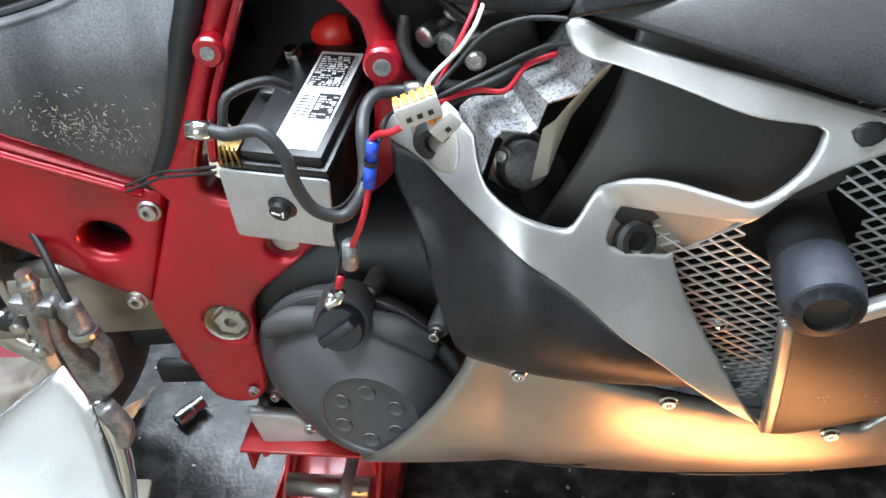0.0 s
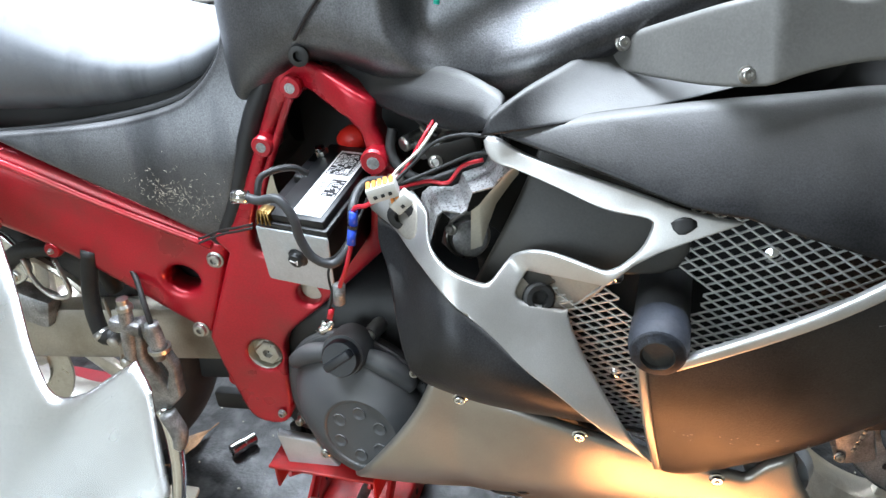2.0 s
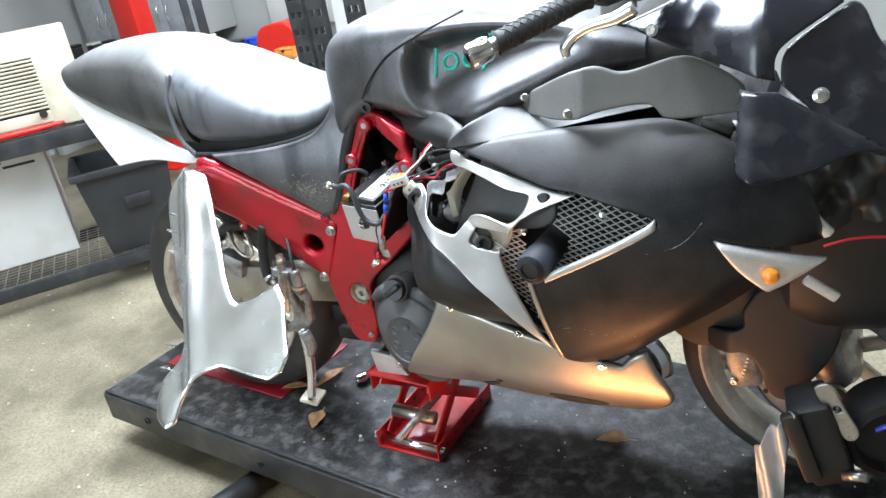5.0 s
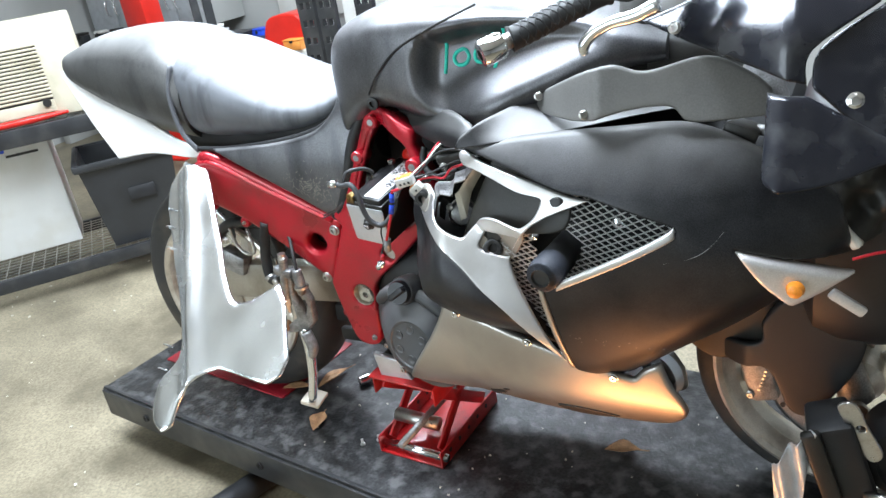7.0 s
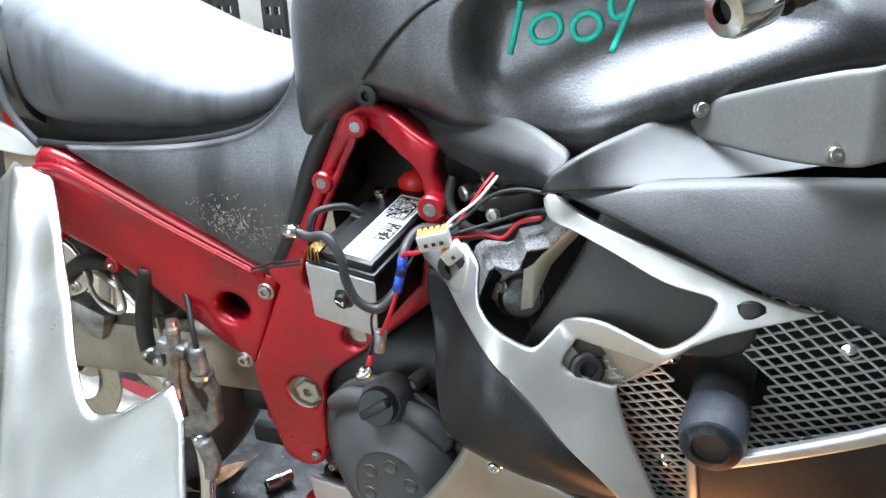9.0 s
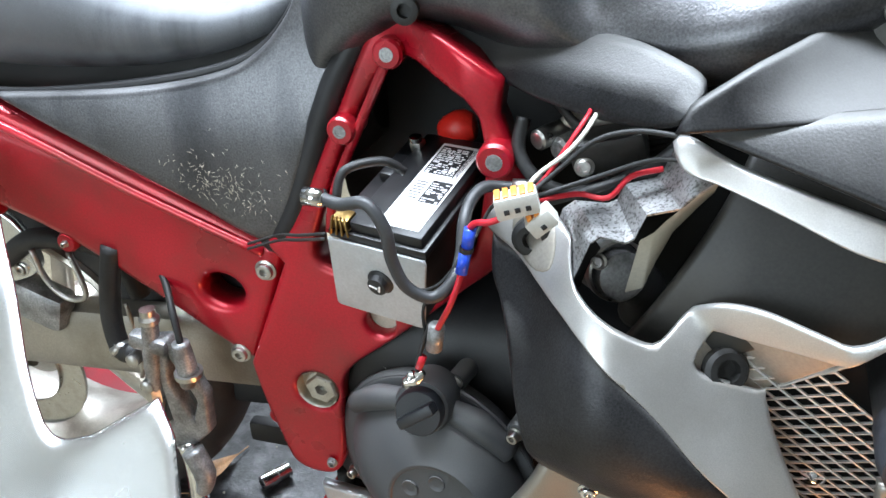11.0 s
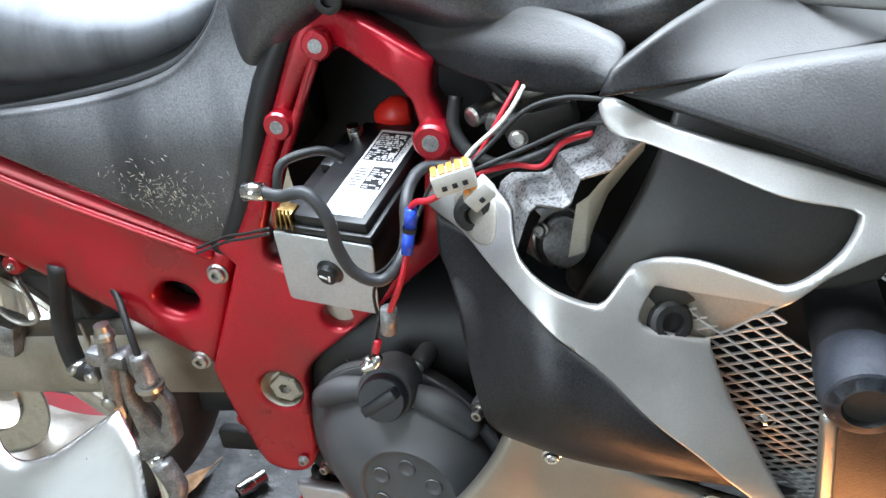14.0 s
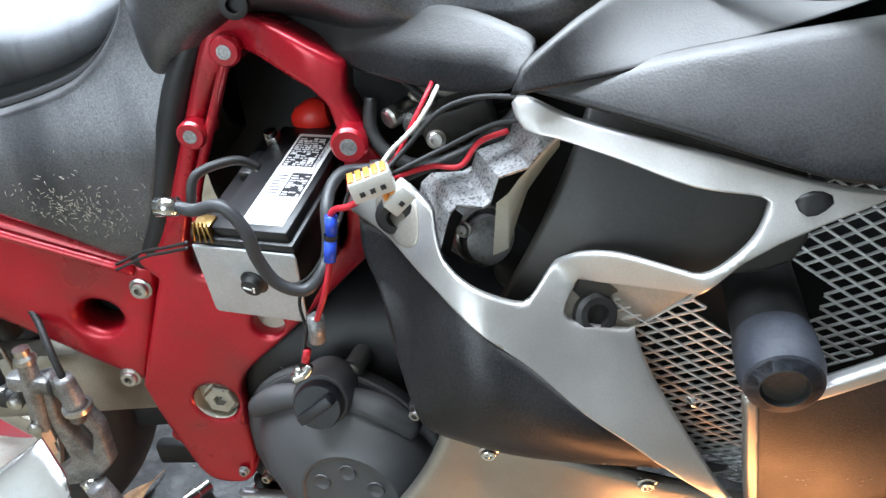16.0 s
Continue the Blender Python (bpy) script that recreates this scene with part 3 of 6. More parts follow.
# engine, and added near-black fillers whose colour stands for the shade inside
part("engine_case", loft([(-0.26, 0.1, 0.74, 0.52, 4), (-0.24, 0.17, 0.82, 0.5, 4), (0.0, 0.2, 0.86, 0.5, 4), (0.2, 0.2, 0.86, 0.5, 4), (0.24, 0.12, 0.82, 0.54, 4)], 40, 4), M_DARK, bike, "grimy black engine case")
part("frame_dark_filler", loft([(-0.24, 0.08, 1.08, 0.9, 4), (-0.22, 0.09, 1.11, 0.88, 4), (-0.06, 0.09, 1.12, 0.88, 4), (0.1, 0.14, 1.1, 0.84, 4), (0.42, 0.16, 1.12, 0.84, 4), (0.5, 0.12, 1.1, 0.9, 4)], 40, 4), M_VOID, bike)
part("fairing_dark_filler", loft([(0.2, 0.2, 1.02, 0.64, 5), (0.22, 0.26, 1.04, 0.62, 5), (0.42, 0.26, 1.08, 0.7, 5), (0.5, 0.26, 1.1, 0.8, 5), (0.6, 0.22, 1.1, 0.85, 5), (0.62, 0.1, 1.0, 0.85, 5)], 40, 4), M_VOID, bike)
def wheel(name, x, z, R, W, rim_r, label):
    e = new(name)
    e.parent = bike
    tagged(e, label)
    n = 20
    prof = []
    for k in range(n + 1):
        a = math.pi * k / n
        prof.append((rim_r + (R - rim_r) * math.sin(a) ** 0.6, -W / 2 * math.cos(a) * (0.86 + 0.14 * math.sin(a))))
    prof.append((rim_r + 0.002, 0.3 * W))
    prof.insert(0, (rim_r + 0.002, -0.3 * W))
    bm = lathe(prof, (0, 1, 0), (x, YC, z), 72)
    bmesh.ops.delete(bm, geom=[f for f in bm.faces if len(f.verts) > 4], context="FACES_ONLY")
    part("tyre", bm, M_TYRE, e)
    w = W * 0.46
    bm = lathe([(rim_r + 0.008, -w + 0.004), (rim_r + 0.006, -w - 0.004), (rim_r, -w - 0.006), (rim_r - 0.01, -w), (rim_r - 0.016, -w * 0.7), (rim_r - 0.03, -w * 0.5), (rim_r - 0.035, 0), (rim_r - 0.03, w * 0.5), (rim_r - 0.008, w), (rim_r + 0.008, w)], (0, 1, 0), (x, YC, z), 72)
    bmesh.ops.delete(bm, geom=[f for f in bm.faces if len(f.verts) > 4], context="FACES_ONLY")
    part("rim", bm, M_RIM, e)
    for k in range(6):
        a = 2 * math.pi * k / 6 + 0.3
        c, s = math.cos(a), math.sin(a)
        part("spoke", span((x + 0.03 * c, YC, z + 0.03 * s), (x + (rim_r - 0.03) * c, YC, z + (rim_r - 0.03) * s), 0.02, 0.03, 0.006), M_RIM, e)
    part("hub", lathe([(0.02, -0.09), (0.045, -0.07), (0.045, 0.07), (0.02, 0.09)], (0, 1, 0), (x, YC, z), 24), M_RIM, e)
    return e


wheel("rear_wheel", -0.79, DECK + 0.325, 0.325, 0.19, 0.222, "rear wheel with dusty worn tyre")
wheel("front_wheel", 0.735, DECK + 0.3, 0.3, 0.12, 0.252, "front wheel with silver rim and brake discs")

# ---- fairing details ----


def y_shoulder(x, z):
    q = min(1, max(0, (z - 1.112) / 0.05))
    return 0.478 + 0.45 * (z - 1.115) + 0.75 * max(0, x - 0.14) * q


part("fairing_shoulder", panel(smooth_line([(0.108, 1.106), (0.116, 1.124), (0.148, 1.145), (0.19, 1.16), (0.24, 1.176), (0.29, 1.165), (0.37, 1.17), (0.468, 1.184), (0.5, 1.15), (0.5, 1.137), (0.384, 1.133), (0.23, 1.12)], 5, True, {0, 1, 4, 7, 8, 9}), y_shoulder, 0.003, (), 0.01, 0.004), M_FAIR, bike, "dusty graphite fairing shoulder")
inner = part("inner_cover", panel(smooth_line([(0.19, 1.15), (0.247, 1.182), (0.366, 1.234), (0.429, 1.223), (0.511, 1.237), (0.57, 1.21), (0.598, 1.186), (0.595, 1.153), (0.496, 1.15), (0.465, 1.173), (0.399, 1.17), (0.309, 1.149)], 5, True, {6, 7}),
      lambda x, z: (0.556 - 0.83 * (x - 0.239) if x < 0.36 else 0.455 + 0.2 * (x - 0.36)) + 0.3 * (z - 1.167), 0.003, (), 0.01, 0.004), M_DUSTY, bike, "dusty grey inner fairing cover")
for x, y, z in ((0.239, 0.552, 1.174), (0.342, 0.466, 1.167)):
    screw("screw", (x, y, z), (0.45, -1, 0.3), 0.007, inner, M_STEEL)


def y_cowl(x, z):
    return 0.439 + 0.62 * (z - 1.204) + (-0.47 * (x - 0.599) if x < 0.62 else -0.01 + 0.5 * (x - 0.62))


cowl = part("upper_cowl", panel(smooth_line([(0.408, 1.28), (0.477, 1.306), (0.582, 1.345), (0.671, 1.35), (0.722, 1.292), (0.648, 1.248), (0.643, 1.207), (0.593, 1.223), (0.502, 1.25)], 5, True, {0, 3, 4, 6}), lambda x, z: y_cowl(x, z) + 0.006 - 0.05 * math.exp(-((z - 1.27) / 0.04) ** 2) * 0.4, 0.003, (), 0.01, 0.005), M_BLACK, bike, "scratched gloss black upper cowl")
nose = part("nose_cowl", panel(smooth_line([(0.728, 1.289), (0.745, 1.28), (0.78, 1.222), (0.86, 1.2), (0.88, 1.08), (0.8, 1.095), (0.747, 1.116), (0.65, 1.203), (0.656, 1.247)], 5, True, {0, 4, 7}), y_cowl, 0.003, (), 0.01, 0.006), M_BLACK, bike, "scratched gloss black nose cowl")
side = part("cowl_side", panel(smooth_line([(0.599, 1.203), (0.6, 1.104), (0.628, 1.094), (0.688, 1.098), (0.747, 1.112), (0.80, 1.1), (0.647, 1.197)], 5, True, {0, 1, 5, 6}), lambda x, z: y_cowl(x, z) - 0.012, 0.003, (), 0.01, 0.005), M_BLACK, bike, "scuffed black cowl side")
screw("screw", (0.464, 0.528, 1.274), (0, -1, 0.3), 0.008, cowl, M_STEEL)
screw("screw", (0.70, 0.436, 1.19), (0, -1, 0.3), 0.009, nose, M_BRIGHT)
part("windscreen_edge", panel(smooth_line([(0.73, 1.37), (0.79, 1.33), (0.9, 1.3), (0.95, 1.4), (0.8, 1.42)], 5), lambda x, z: 0.56 + 0.3 * (z - 1.3), 0.003, (), 0.015, 0.004), M_BLACK, bike)

signal = part("turn_signal", panel(smooth_line([(0.562, 0.977), (0.62, 0.958), (0.716, 0.925), (0.67, 0.897), (0.636, 0.88), (0.595, 0.925)], 6, True, {0, 2, 4}), lambda x, z: y_fair(x, z) - 0.014, 0.01, (), 0.008, 0.01), M_LENS, bike, "clear turn signal lens with amber bulb")
part("bulb", lathe([(0.001, -0.014), (0.01, -0.01), (0.013, 0), (0.01, 0.008), (0, 0.01)], (0, 1, 0), (0.642, 0.437, 0.918), 16), M_AMBER, signal)
part("reflector", span((0.685, 0.5, 0.884), (0.732, 0.51, 0.848), 0.012, 0.018, 0.005), M_LENS, bike, "clear side reflector")
part("broken_bracket", panel(smooth_line([(0.656, 1.05), (0.71, 1.075), (0.84, 1.06), (0.86, 0.99), (0.75, 0.955), (0.713, 0.95), (0.69, 1.0)], 4, True, {0, 5}), lambda x, z: 0.52 + 0.35 * (x - 0.66) + 0.02 * math.sin(x * 90) * math.sin(z * 70), 0.003, (), 0.01, 0.003), M_DUCT, bike, "broken dusty headlight bracket")
part("broken_edge", tube([(0.66, 0.515, 1.045), (0.675, 0.512, 1.01), (0.70, 0.516, 0.975), (0.715, 0.52, 0.953)], [0.006, 0.011, 0.007, 0.01], 7), M_WHITEW, bike, "torn pale plastic edge")

# front end
part("front_fender", panel(smooth_line([(0.44, 0.7), (0.573, 0.716), (0.583, 0.76), (0.63, 0.81), (0.745, 0.78), (0.73, 0.684), (0.666, 0.576), (0.63, 0.586), (0.592, 0.664), (0.53, 0.662)], 5, True, {0, 4, 6}), lambda x, z: 0.6 + 0.6 * max(0, 0.56 - x), 0.004, (), 0.012, 0.006), M_DARK, bike, "matt black front fender")
part("inner_fender", panel(smooth_line([(0.43, 0.72), (0.46, 0.75), (0.6, 0.81), (0.6, 0.7), (0.5, 0.66)], 4), flat(0.625), 0.004, (), 0.02, 0.005), M_DUCT, bike)
disc = part("brake_disc", lathe([(0.155, 0), (0.155, 0.005), (0.105, 0.005), (0.105, 0)], (0, 1, 0), (0.735, 0.735, DECK + 0.3), 60), M_GRIME, bike, "drilled brake disc")
for k in range(24):
    a = 2 * math.pi * k / 24
    rr = 0.12 + 0.012 * (k % 3)
    part("vent_hole", lathe([(0.005, 0), (0.005, 0.002), (0, 0.002)], (0, -1, 0), (0.735 + rr * math.cos(a), 0.7345, DECK + 0.3 + rr * math.sin(a)), 10), M_DARK, disc)
caliper = part("brake_caliper", box((0.055, 0.05, 0.11), pose(0.572, 0.69, 0.6, 0, -14, 0), 0.012), M_GRIME, bike, "grimy bronze brake caliper")
for k in range(6):
    part("lettering_bar", box((0.006, 0.002, 0.006), pose(0.574 + 0.0022 * k, 0.664, 0.575 + 0.0085 * k, 0, 20, 0), 0.001), M_STEEL, caliper)
for z in (0.562, 0.64):
    screw("screw", (0.566 + (z - 0.6) * 0.2, 0.664, z), (0, -1, 0), 0.007, caliper, M_STEEL)
part("fork_leg", tube([(0.735, 0.69, DECK + 0.3), (0.66, 0.69, 0.8), (0.56, 0.69, 1.2)], [0.03, 0.028, 0.026], 20), M_GRIME, bike)
part("axle", lathe([(0.014, 0.02), (0.014, 0), (0.02, -0.002), (0.02, -0.012), (0.012, -0.014), (0.012, -0.006), (0, -0.006)], (0, 1, 0), (0.735, 0.655, DECK + 0.3), 18), M_STEEL, bike)
part("bent_plate", panel(smooth_line([(0.615, 0.556), (0.646, 0.617), (0.68, 0.65), (0.668, 0.55), (0.664, 0.44), (0.625, 0.44)], 4, True, {0, 2, 4, 5}), lambda x, z: 0.47 + 0.012 * math.sin(x * 190 + z * 30), 0.002, (), 0.008, 0.002), M_GALV, bike, "bent bare metal bracket plate")
part("bracket_box", box((0.07, 0.09, 0.16), pose(0.715, 0.53, 0.57, 0, -18, 8), 0.01), M_DARK, bike, "black plastic bracket housing")
part("bracket_rib", box((0.03, 0.02, 0.14), pose(0.69, 0.478, 0.575, 0, -18, 8), 0.006), M_DUCT, bike)
part("bracket_tab", panel(smooth_line([(0.705, 0.68), (0.73, 0.69), (0.75, 0.65), (0.775, 0.6), (0.755, 0.585), (0.73, 0.63)], 4, True), flat(0.5), 0.003, (circle(0.74, 0.645, 0.007, 12),), 0.008, 0.002), M_STEEL, bike, "drilled zinc bracket")
lamp_body = part("headlight_pod", lathe([(0.03, 0.1), (0.075, 0.06), (0.085, 0.0), (0.085, -0.02), (0.07, -0.025), (0.065, -0.005), (0.02, 0.0), (0, 0)], (-0.25, 1, 0.1), (0.83, 0.56, 0.57), 32), M_DARK, bike, "dark headlight pod with blue wire")
part("wire", tube([(0.8, 0.52, 0.6), (0.815, 0.51, 0.618), (0.83, 0.515, 0.6), (0.825, 0.53, 0.575)], 0.004, 8), M_BLUE, lamp_body)
part("pod_bolt", tube([(0.755, 0.49, 0.52), (0.79, 0.48, 0.532)], 0.009, 10), M_STEEL, lamp_body)
part("front_bulk", loft([(0.62, 0.12, 1.1, 0.85, 4), (0.66, 0.24, 1.14, 0.72, 4), (0.85, 0.22, 1.15, 0.72, 4), (0.95, 0.1, 1.1, 0.85, 4)], 32, 4), M_DARK, bike)
part("cowl_stay", tube([(0.50, 0.6, 1.14), (0.56, 0.55, 1.12), (0.62, 0.5, 1.13)], 0.008, 8), M_GRIME, bike)
part("relay", box((0.05, 0.04, 0.03), pose(0.555, 0.53, 1.12, 0, 20, 0), 0.005), M_DUCT, bike)
part("loose_wire", tube([(0.71, 0.47, 0.955), (0.75, 0.48, 0.965), (0.8, 0.5, 0.96), (0.87, 0.5, 0.955)], 0.0022, 6), M_REDW, bike)

# handlebar
bar = part("handlebar", tube([(0.252, 0.346, 1.292), (0.37, 0.46, 1.335), (0.47, 0.58, 1.36)], 0.0115, 14), M_STEEL, bike)
part("bar_end", lathe([(0.008, -0.001), (0.017, 0), (0.019, 0.004), (0.019, 0.03), (0.017, 0.034), (0.012, 0.036)], (0.118, 0.114, 0.043), (0.246, 0.341, 1.29), 24), M_BRIGHT, bar, "chrome bar end weight")
grip = part("grip", tube([(0.278, 0.372, 1.302), (0.29, 0.383, 1.306), (0.37, 0.46, 1.335), (0.385, 0.475, 1.34)], [0.019, 0.0165, 0.0165, 0.02], 20), M_RUBBER, bar, "black rubber hand grip with cross ribs")
gd = Vector((0.118, 0.114, 0.043)).normalized()
gu = gd.orthogonal().normalized()
gw = gd.cross(gu)
for k in range(9):
    c = Vector((0.29, 0.383, 1.306)) + gd * 0.012 * k
    for s in (1, -1):
        part("rib", tube([c + s * 0 * gd + 0.0165 * (gu * math.cos(a) + gw * math.sin(a)) + gd * s * 0.006 * math.sin(2 * a) for a in [i * math.pi / 6 for i in range(13)]], 0.0014, 5, 2), M_RUBBER, grip)
part("lever", tube([(0.382, 0.37, 1.276), (0.381, 0.37, 1.288), (0.394, 0.37, 1.303), (0.418, 0.37, 1.315), (0.451, 0.37, 1.322), (0.479, 0.37, 1.334)], [0.005, 0.008, 0.008, 0.008, 0.009, 0.01], 10), M_ALU, bar, "bare alloy brake lever")
part("lever_mount", box((0.05, 0.045, 0.045), pose(0.452, 0.53, 1.345, 0, -10, 40), 0.01), M_DARK, bar)
part("switch_box", box((0.05, 0.05, 0.05), pose(0.41, 0.5, 1.348, 0, -10, 40), 0.012), M_DARK, bar)
part("master_cylinder", box((0.07, 0.03, 0.03), pose(0.49, 0.5, 1.35, 0, -10, 40), 0.008), M_ALU, bar)
part("fork_top", tube([(0.385, 0.66, 1.33), (0.37, 0.66, 1.19)], 0.03, 24), M_DUCT, bike, "dusty fork tube")
part("tank_front_cover", loft([(0.34, 0.16, 1.27, 1.15, 3), (0.4, 0.17, 1.275, 1.15, 3), (0.48, 0.16, 1.25, 1.14, 3), (0.52, 0.1, 1.22, 1.15, 3)], 32, 4), M_DUCT, bike)
part("brake_hose", tube([(0.47, 0.53, 1.34), (0.5, 0.56, 1.36), (0.55, 0.62, 1.3), (0.54, 0.66, 1.2)], 0.006, 8), M_RUBBER, bike)

# mesh grille, crash slider
SA, SB = Vector((0.297, 0.545, 0.935)), Vector((0.28, 0.378, 0.928))
hole_c = [(0.281, 0.949)][0]
grille = new("mesh_grille")
grille.parent = bike
tagged(grille, "expanded silver metal mesh grille")


def mesh_patch(poly, pitch=0.0195, row=0.0056, off=0.05):
    bm = bmesh.new()
    poly = np.array(poly)
    lo, hi = poly.min(0), poly.max(0)
    ca, sa = math.cos(0.12), math.sin(0.12)
    for j in range(-20, 75):
        for ph in range(2):
            pts = []
            for i in range(-12, 70):
                u = lo[0] + i * pitch / 2
                v = lo[1] + (2 * j + ph) * row + (row / 2 if (i + ph) % 2 else -row / 2) * 0.92
                x = lo[0] + (u - lo[0]) * ca + (v - lo[1]) * sa
                z = lo[1] - (u - lo[0]) * sa + (v - lo[1]) * ca
                pts.append((x, z))
            ok = inside(np.array(pts), poly) & (np.hypot(np.array(pts)[:, 0] - hole_c[0], np.array(pts)[:, 1] - hole_c[1]) > 0.036)
            for i in range(len(pts) - 1):
                if ok[i] and ok[i + 1]:
                    (x1, z1), (x2, z2) = pts[i], pts[i + 1]
                    y1, y2 = y_fair(x1, z1) + off, y_fair(x2, z2) + off
                    t = Vector((x2 - x1, 0, z2 - z1)).normalized()
                    w = Vector((-t.z, 0, t.x)) * 0.00105
                    d = Vector((0, 0.0012, 0))
                    a, b = Vector((x1, y1, z1)), Vector((x2, y2, z2))
                    va = [bm.verts.new(p) for p in (a - w, a + w - d, a + w + d, b - w, b + w - d, b + w + d)]
                    bm.faces.new([va[0], va[3], va[4], va[1]])
                    bm.faces.new([va[1], va[4], va[5], va[2]])
                    bm.faces.new([va[2], va[5], va[3], va[0]])
    bmesh.ops.recalc_face_normals(bm, faces=bm.faces)
    return bm


tagged(part("mesh", mesh_patch([(0.155, 0.94), (0.25, 1.02), (0.345, 1.065), (0.5, 1.015), (0.5, 0.975), (0.33, 0.87), (0.31, 0.84), (0.315, 0.68), (0.27, 0.7), (0.185, 0.87)]), M_MESH, grille, smooth=False), kind="stuff")
# Black sheet painted as the shade behind the mesh.
part("grille_shade", panel([(0.13, 0.94), (0.24, 1.04), (0.345, 1.08), (0.53, 1.03), (0.53, 0.95), (0.35, 0.84), (0.33, 0.8), (0.33, 0.66), (0.25, 0.69), (0.17, 0.86)], lambda x, z: y_fair(x, z) + 0.13, 0.003, (), 0.02, 0.003), M_VOID, grille)
for x, z in ((0.385, 0.995), (0.24, 0.962), (0.245, 0.83)):
    part("grille_fixing", lathe([(0.009, 0), (0.009, 0.003), (0.004, 0.006), (0, 0.007)], (0, -1, 0), (x, y_fair(x, z) + 0.055, z), 12), M_BRIGHT, grille)
# pale edge of the fairing along the grille
part("grille_trim", panel(smooth_line([(0.298, 0.898), (0.316, 0.908), (0.468, 0.99), (0.482, 1.004), (0.478, 1.016), (0.466, 1.003), (0.316, 0.922), (0.298, 0.91)], 4, True, {0, 7}), lambda x, z: y_fair(x, z) - 0.014, 0.006, (), 0.006, 0.003), M_SILVER, bike, "silver grille edge trim")
part("grille_trim", panel(smooth_line([(0.262, 0.9), (0.272, 0.9), (0.287, 0.8), (0.3, 0.725), (0.292, 0.718), (0.276, 0.8)], 4, True, {0, 1, 3, 4}), lambda x, z: y_fair(x, z) - 0.01, 0.006, (), 0.006, 0.003), M_BELLY, bike)
slider = part("crash_slider", lathe([(0.027, 0.0), (0.027, 0.113), (0.0275, 0.114), (0.0275, 0.15), (0.024, 0.162), (0.016, 0.166), (0.014, 0.162), (0, 0.162)], SB - SA, SA, 36), M_RUBBER, bike, "black rubber crash slider")
part("slider_tip", lathe([(0.0283, 0.118), (0.0288, 0.148), (0.026, 0.161), (0.017, 0.1655)], SB - SA, SA, 36), mat("scuffed_blue_black_rubber", (0.022, 0.025, 0.034), 0.55, 0, 0.3, 30, 0.15, (0.07, 0.07, 0.08), 0.5, 40), slider, "scuffed blue-grey tip")
for x, z in ((0.073, 0.797), (0.208, 0.752), (0.362, 0.703)):
    screw("fairing_screw", (x, min(y_wedge(x, z), y_belly(x, z)) - 0.002, z), (0, -1, -0.2), 0.0075, bike, M_BRIGHT)
M_SCUFF = mat("pale_scuff", (0.2, 0.2, 0.2), 0.6, 0, 0.3, 80, 0.05)
part("scratch", tube([(x, y_fair(x, z) - 0.0055, z) for x, z in ((0.467, 0.96), (0.508, 0.97), (0.53, 0.985), (0.547, 1.006))], 0.0007, 5, 3), M_SCUFF, fairing, "pale scratch")
rng = random.Random(11)
for k in range(14):
    x, z = rng.gauss(0.36, 0.03), rng.gauss(0.8, 0.006)
    part("chip", box((0.002 * rng.uniform(0.6, 1.6), 0.0006, 0.0012), pose(x, y_fair(x, z) - 0.0058, z, 0, rng.uniform(-30, 30), 0), 0), M_SCUFF, fairing)
vent = part("belly_vent", panel(smooth_line([(0.24, 0.6), (0.29, 0.605), (0.36, 0.592), (0.31, 0.578), (0.26, 0.582)], 5), lambda x, z: y_belly(x, z) - 0.003, 0.003, (), 0.008, 0.003), M_DUCT, belly, "small meshed vent")
part("scrape_mark", panel(smooth_line([(0.09, 0.592), (0.11, 0.6), (0.125, 0.606), (0.135, 0.6), (0.118, 0.592), (0.105, 0.582)], 3), lambda x, z: y_belly(x, z) - 0.0025, 0.0, (), 0.006, 0.002), M_DARK, belly, "scraped bare patch")
part("scrape_mark", panel(smooth_line([(0.128, 0.613), (0.142, 0.618), (0.146, 0.614), (0.132, 0.609)], 3), lambda x, z: y_belly(x, z) - 0.0025, 0.0, (), 0.006, 0.002), M_DARK, belly)
part("front_scoop", tube([(0.438, 0.53, 0.72), (0.45, 0.525, 0.69), (0.462, 0.53, 0.655)], [0.012, 0.02, 0.012], 12), M_BELLY, bike)
part("front_scoop_inner", lathe([(0.04, 0), (0.038, 0.02), (0, 0.022)], (0.6, 1, 0), (0.43, 0.5, 0.69), 24, None, False), M_GALV, bike)

# duct panel details: mounts, inner duct, heat shield
part("inner_duct", panel(smooth_line([(0.082, 0.915), (0.115, 0.98), (0.147, 1.046), (0.165, 1.09), (0.22, 1.085), (0.3, 1.055), (0.3, 0.98), (0.2, 0.96), (0.13, 0.915)], 4, True, {0, 3}), lambda x, z: y_fair(x, z) + 0.045 + 0.1 * max(0, 0.16 - x), 0.003, (), 0.012, 0.004), M_DUCT, bike, "dusty dark inner duct wall")


GB = sunk([(0.156, 0.96)])[0]
pocket = part("mount_recess", panel(smooth_line(sunk([(0.135, 0.993), (0.156, 0.998), (0.233, 0.988), (0.183, 0.942), (0.163, 0.945), (0.13, 0.954)]), 3), lambda x, z: y_duct(x, z) + 0.013, 0.001, (), 0.01, 0.002), M_SWING, duct, "dirty recessed mounting pocket")
part("grommet", lathe([(0.017, 0.004), (0.017, -0.003), (0.014, -0.006), (0.009, -0.006), (0.0075, 0.001), (0, 0.002)], (-0.4, 1, -0.45), (GB[0], y_duct(*GB) + 0.008, GB[1]), 28), M_RUBBER, pocket)
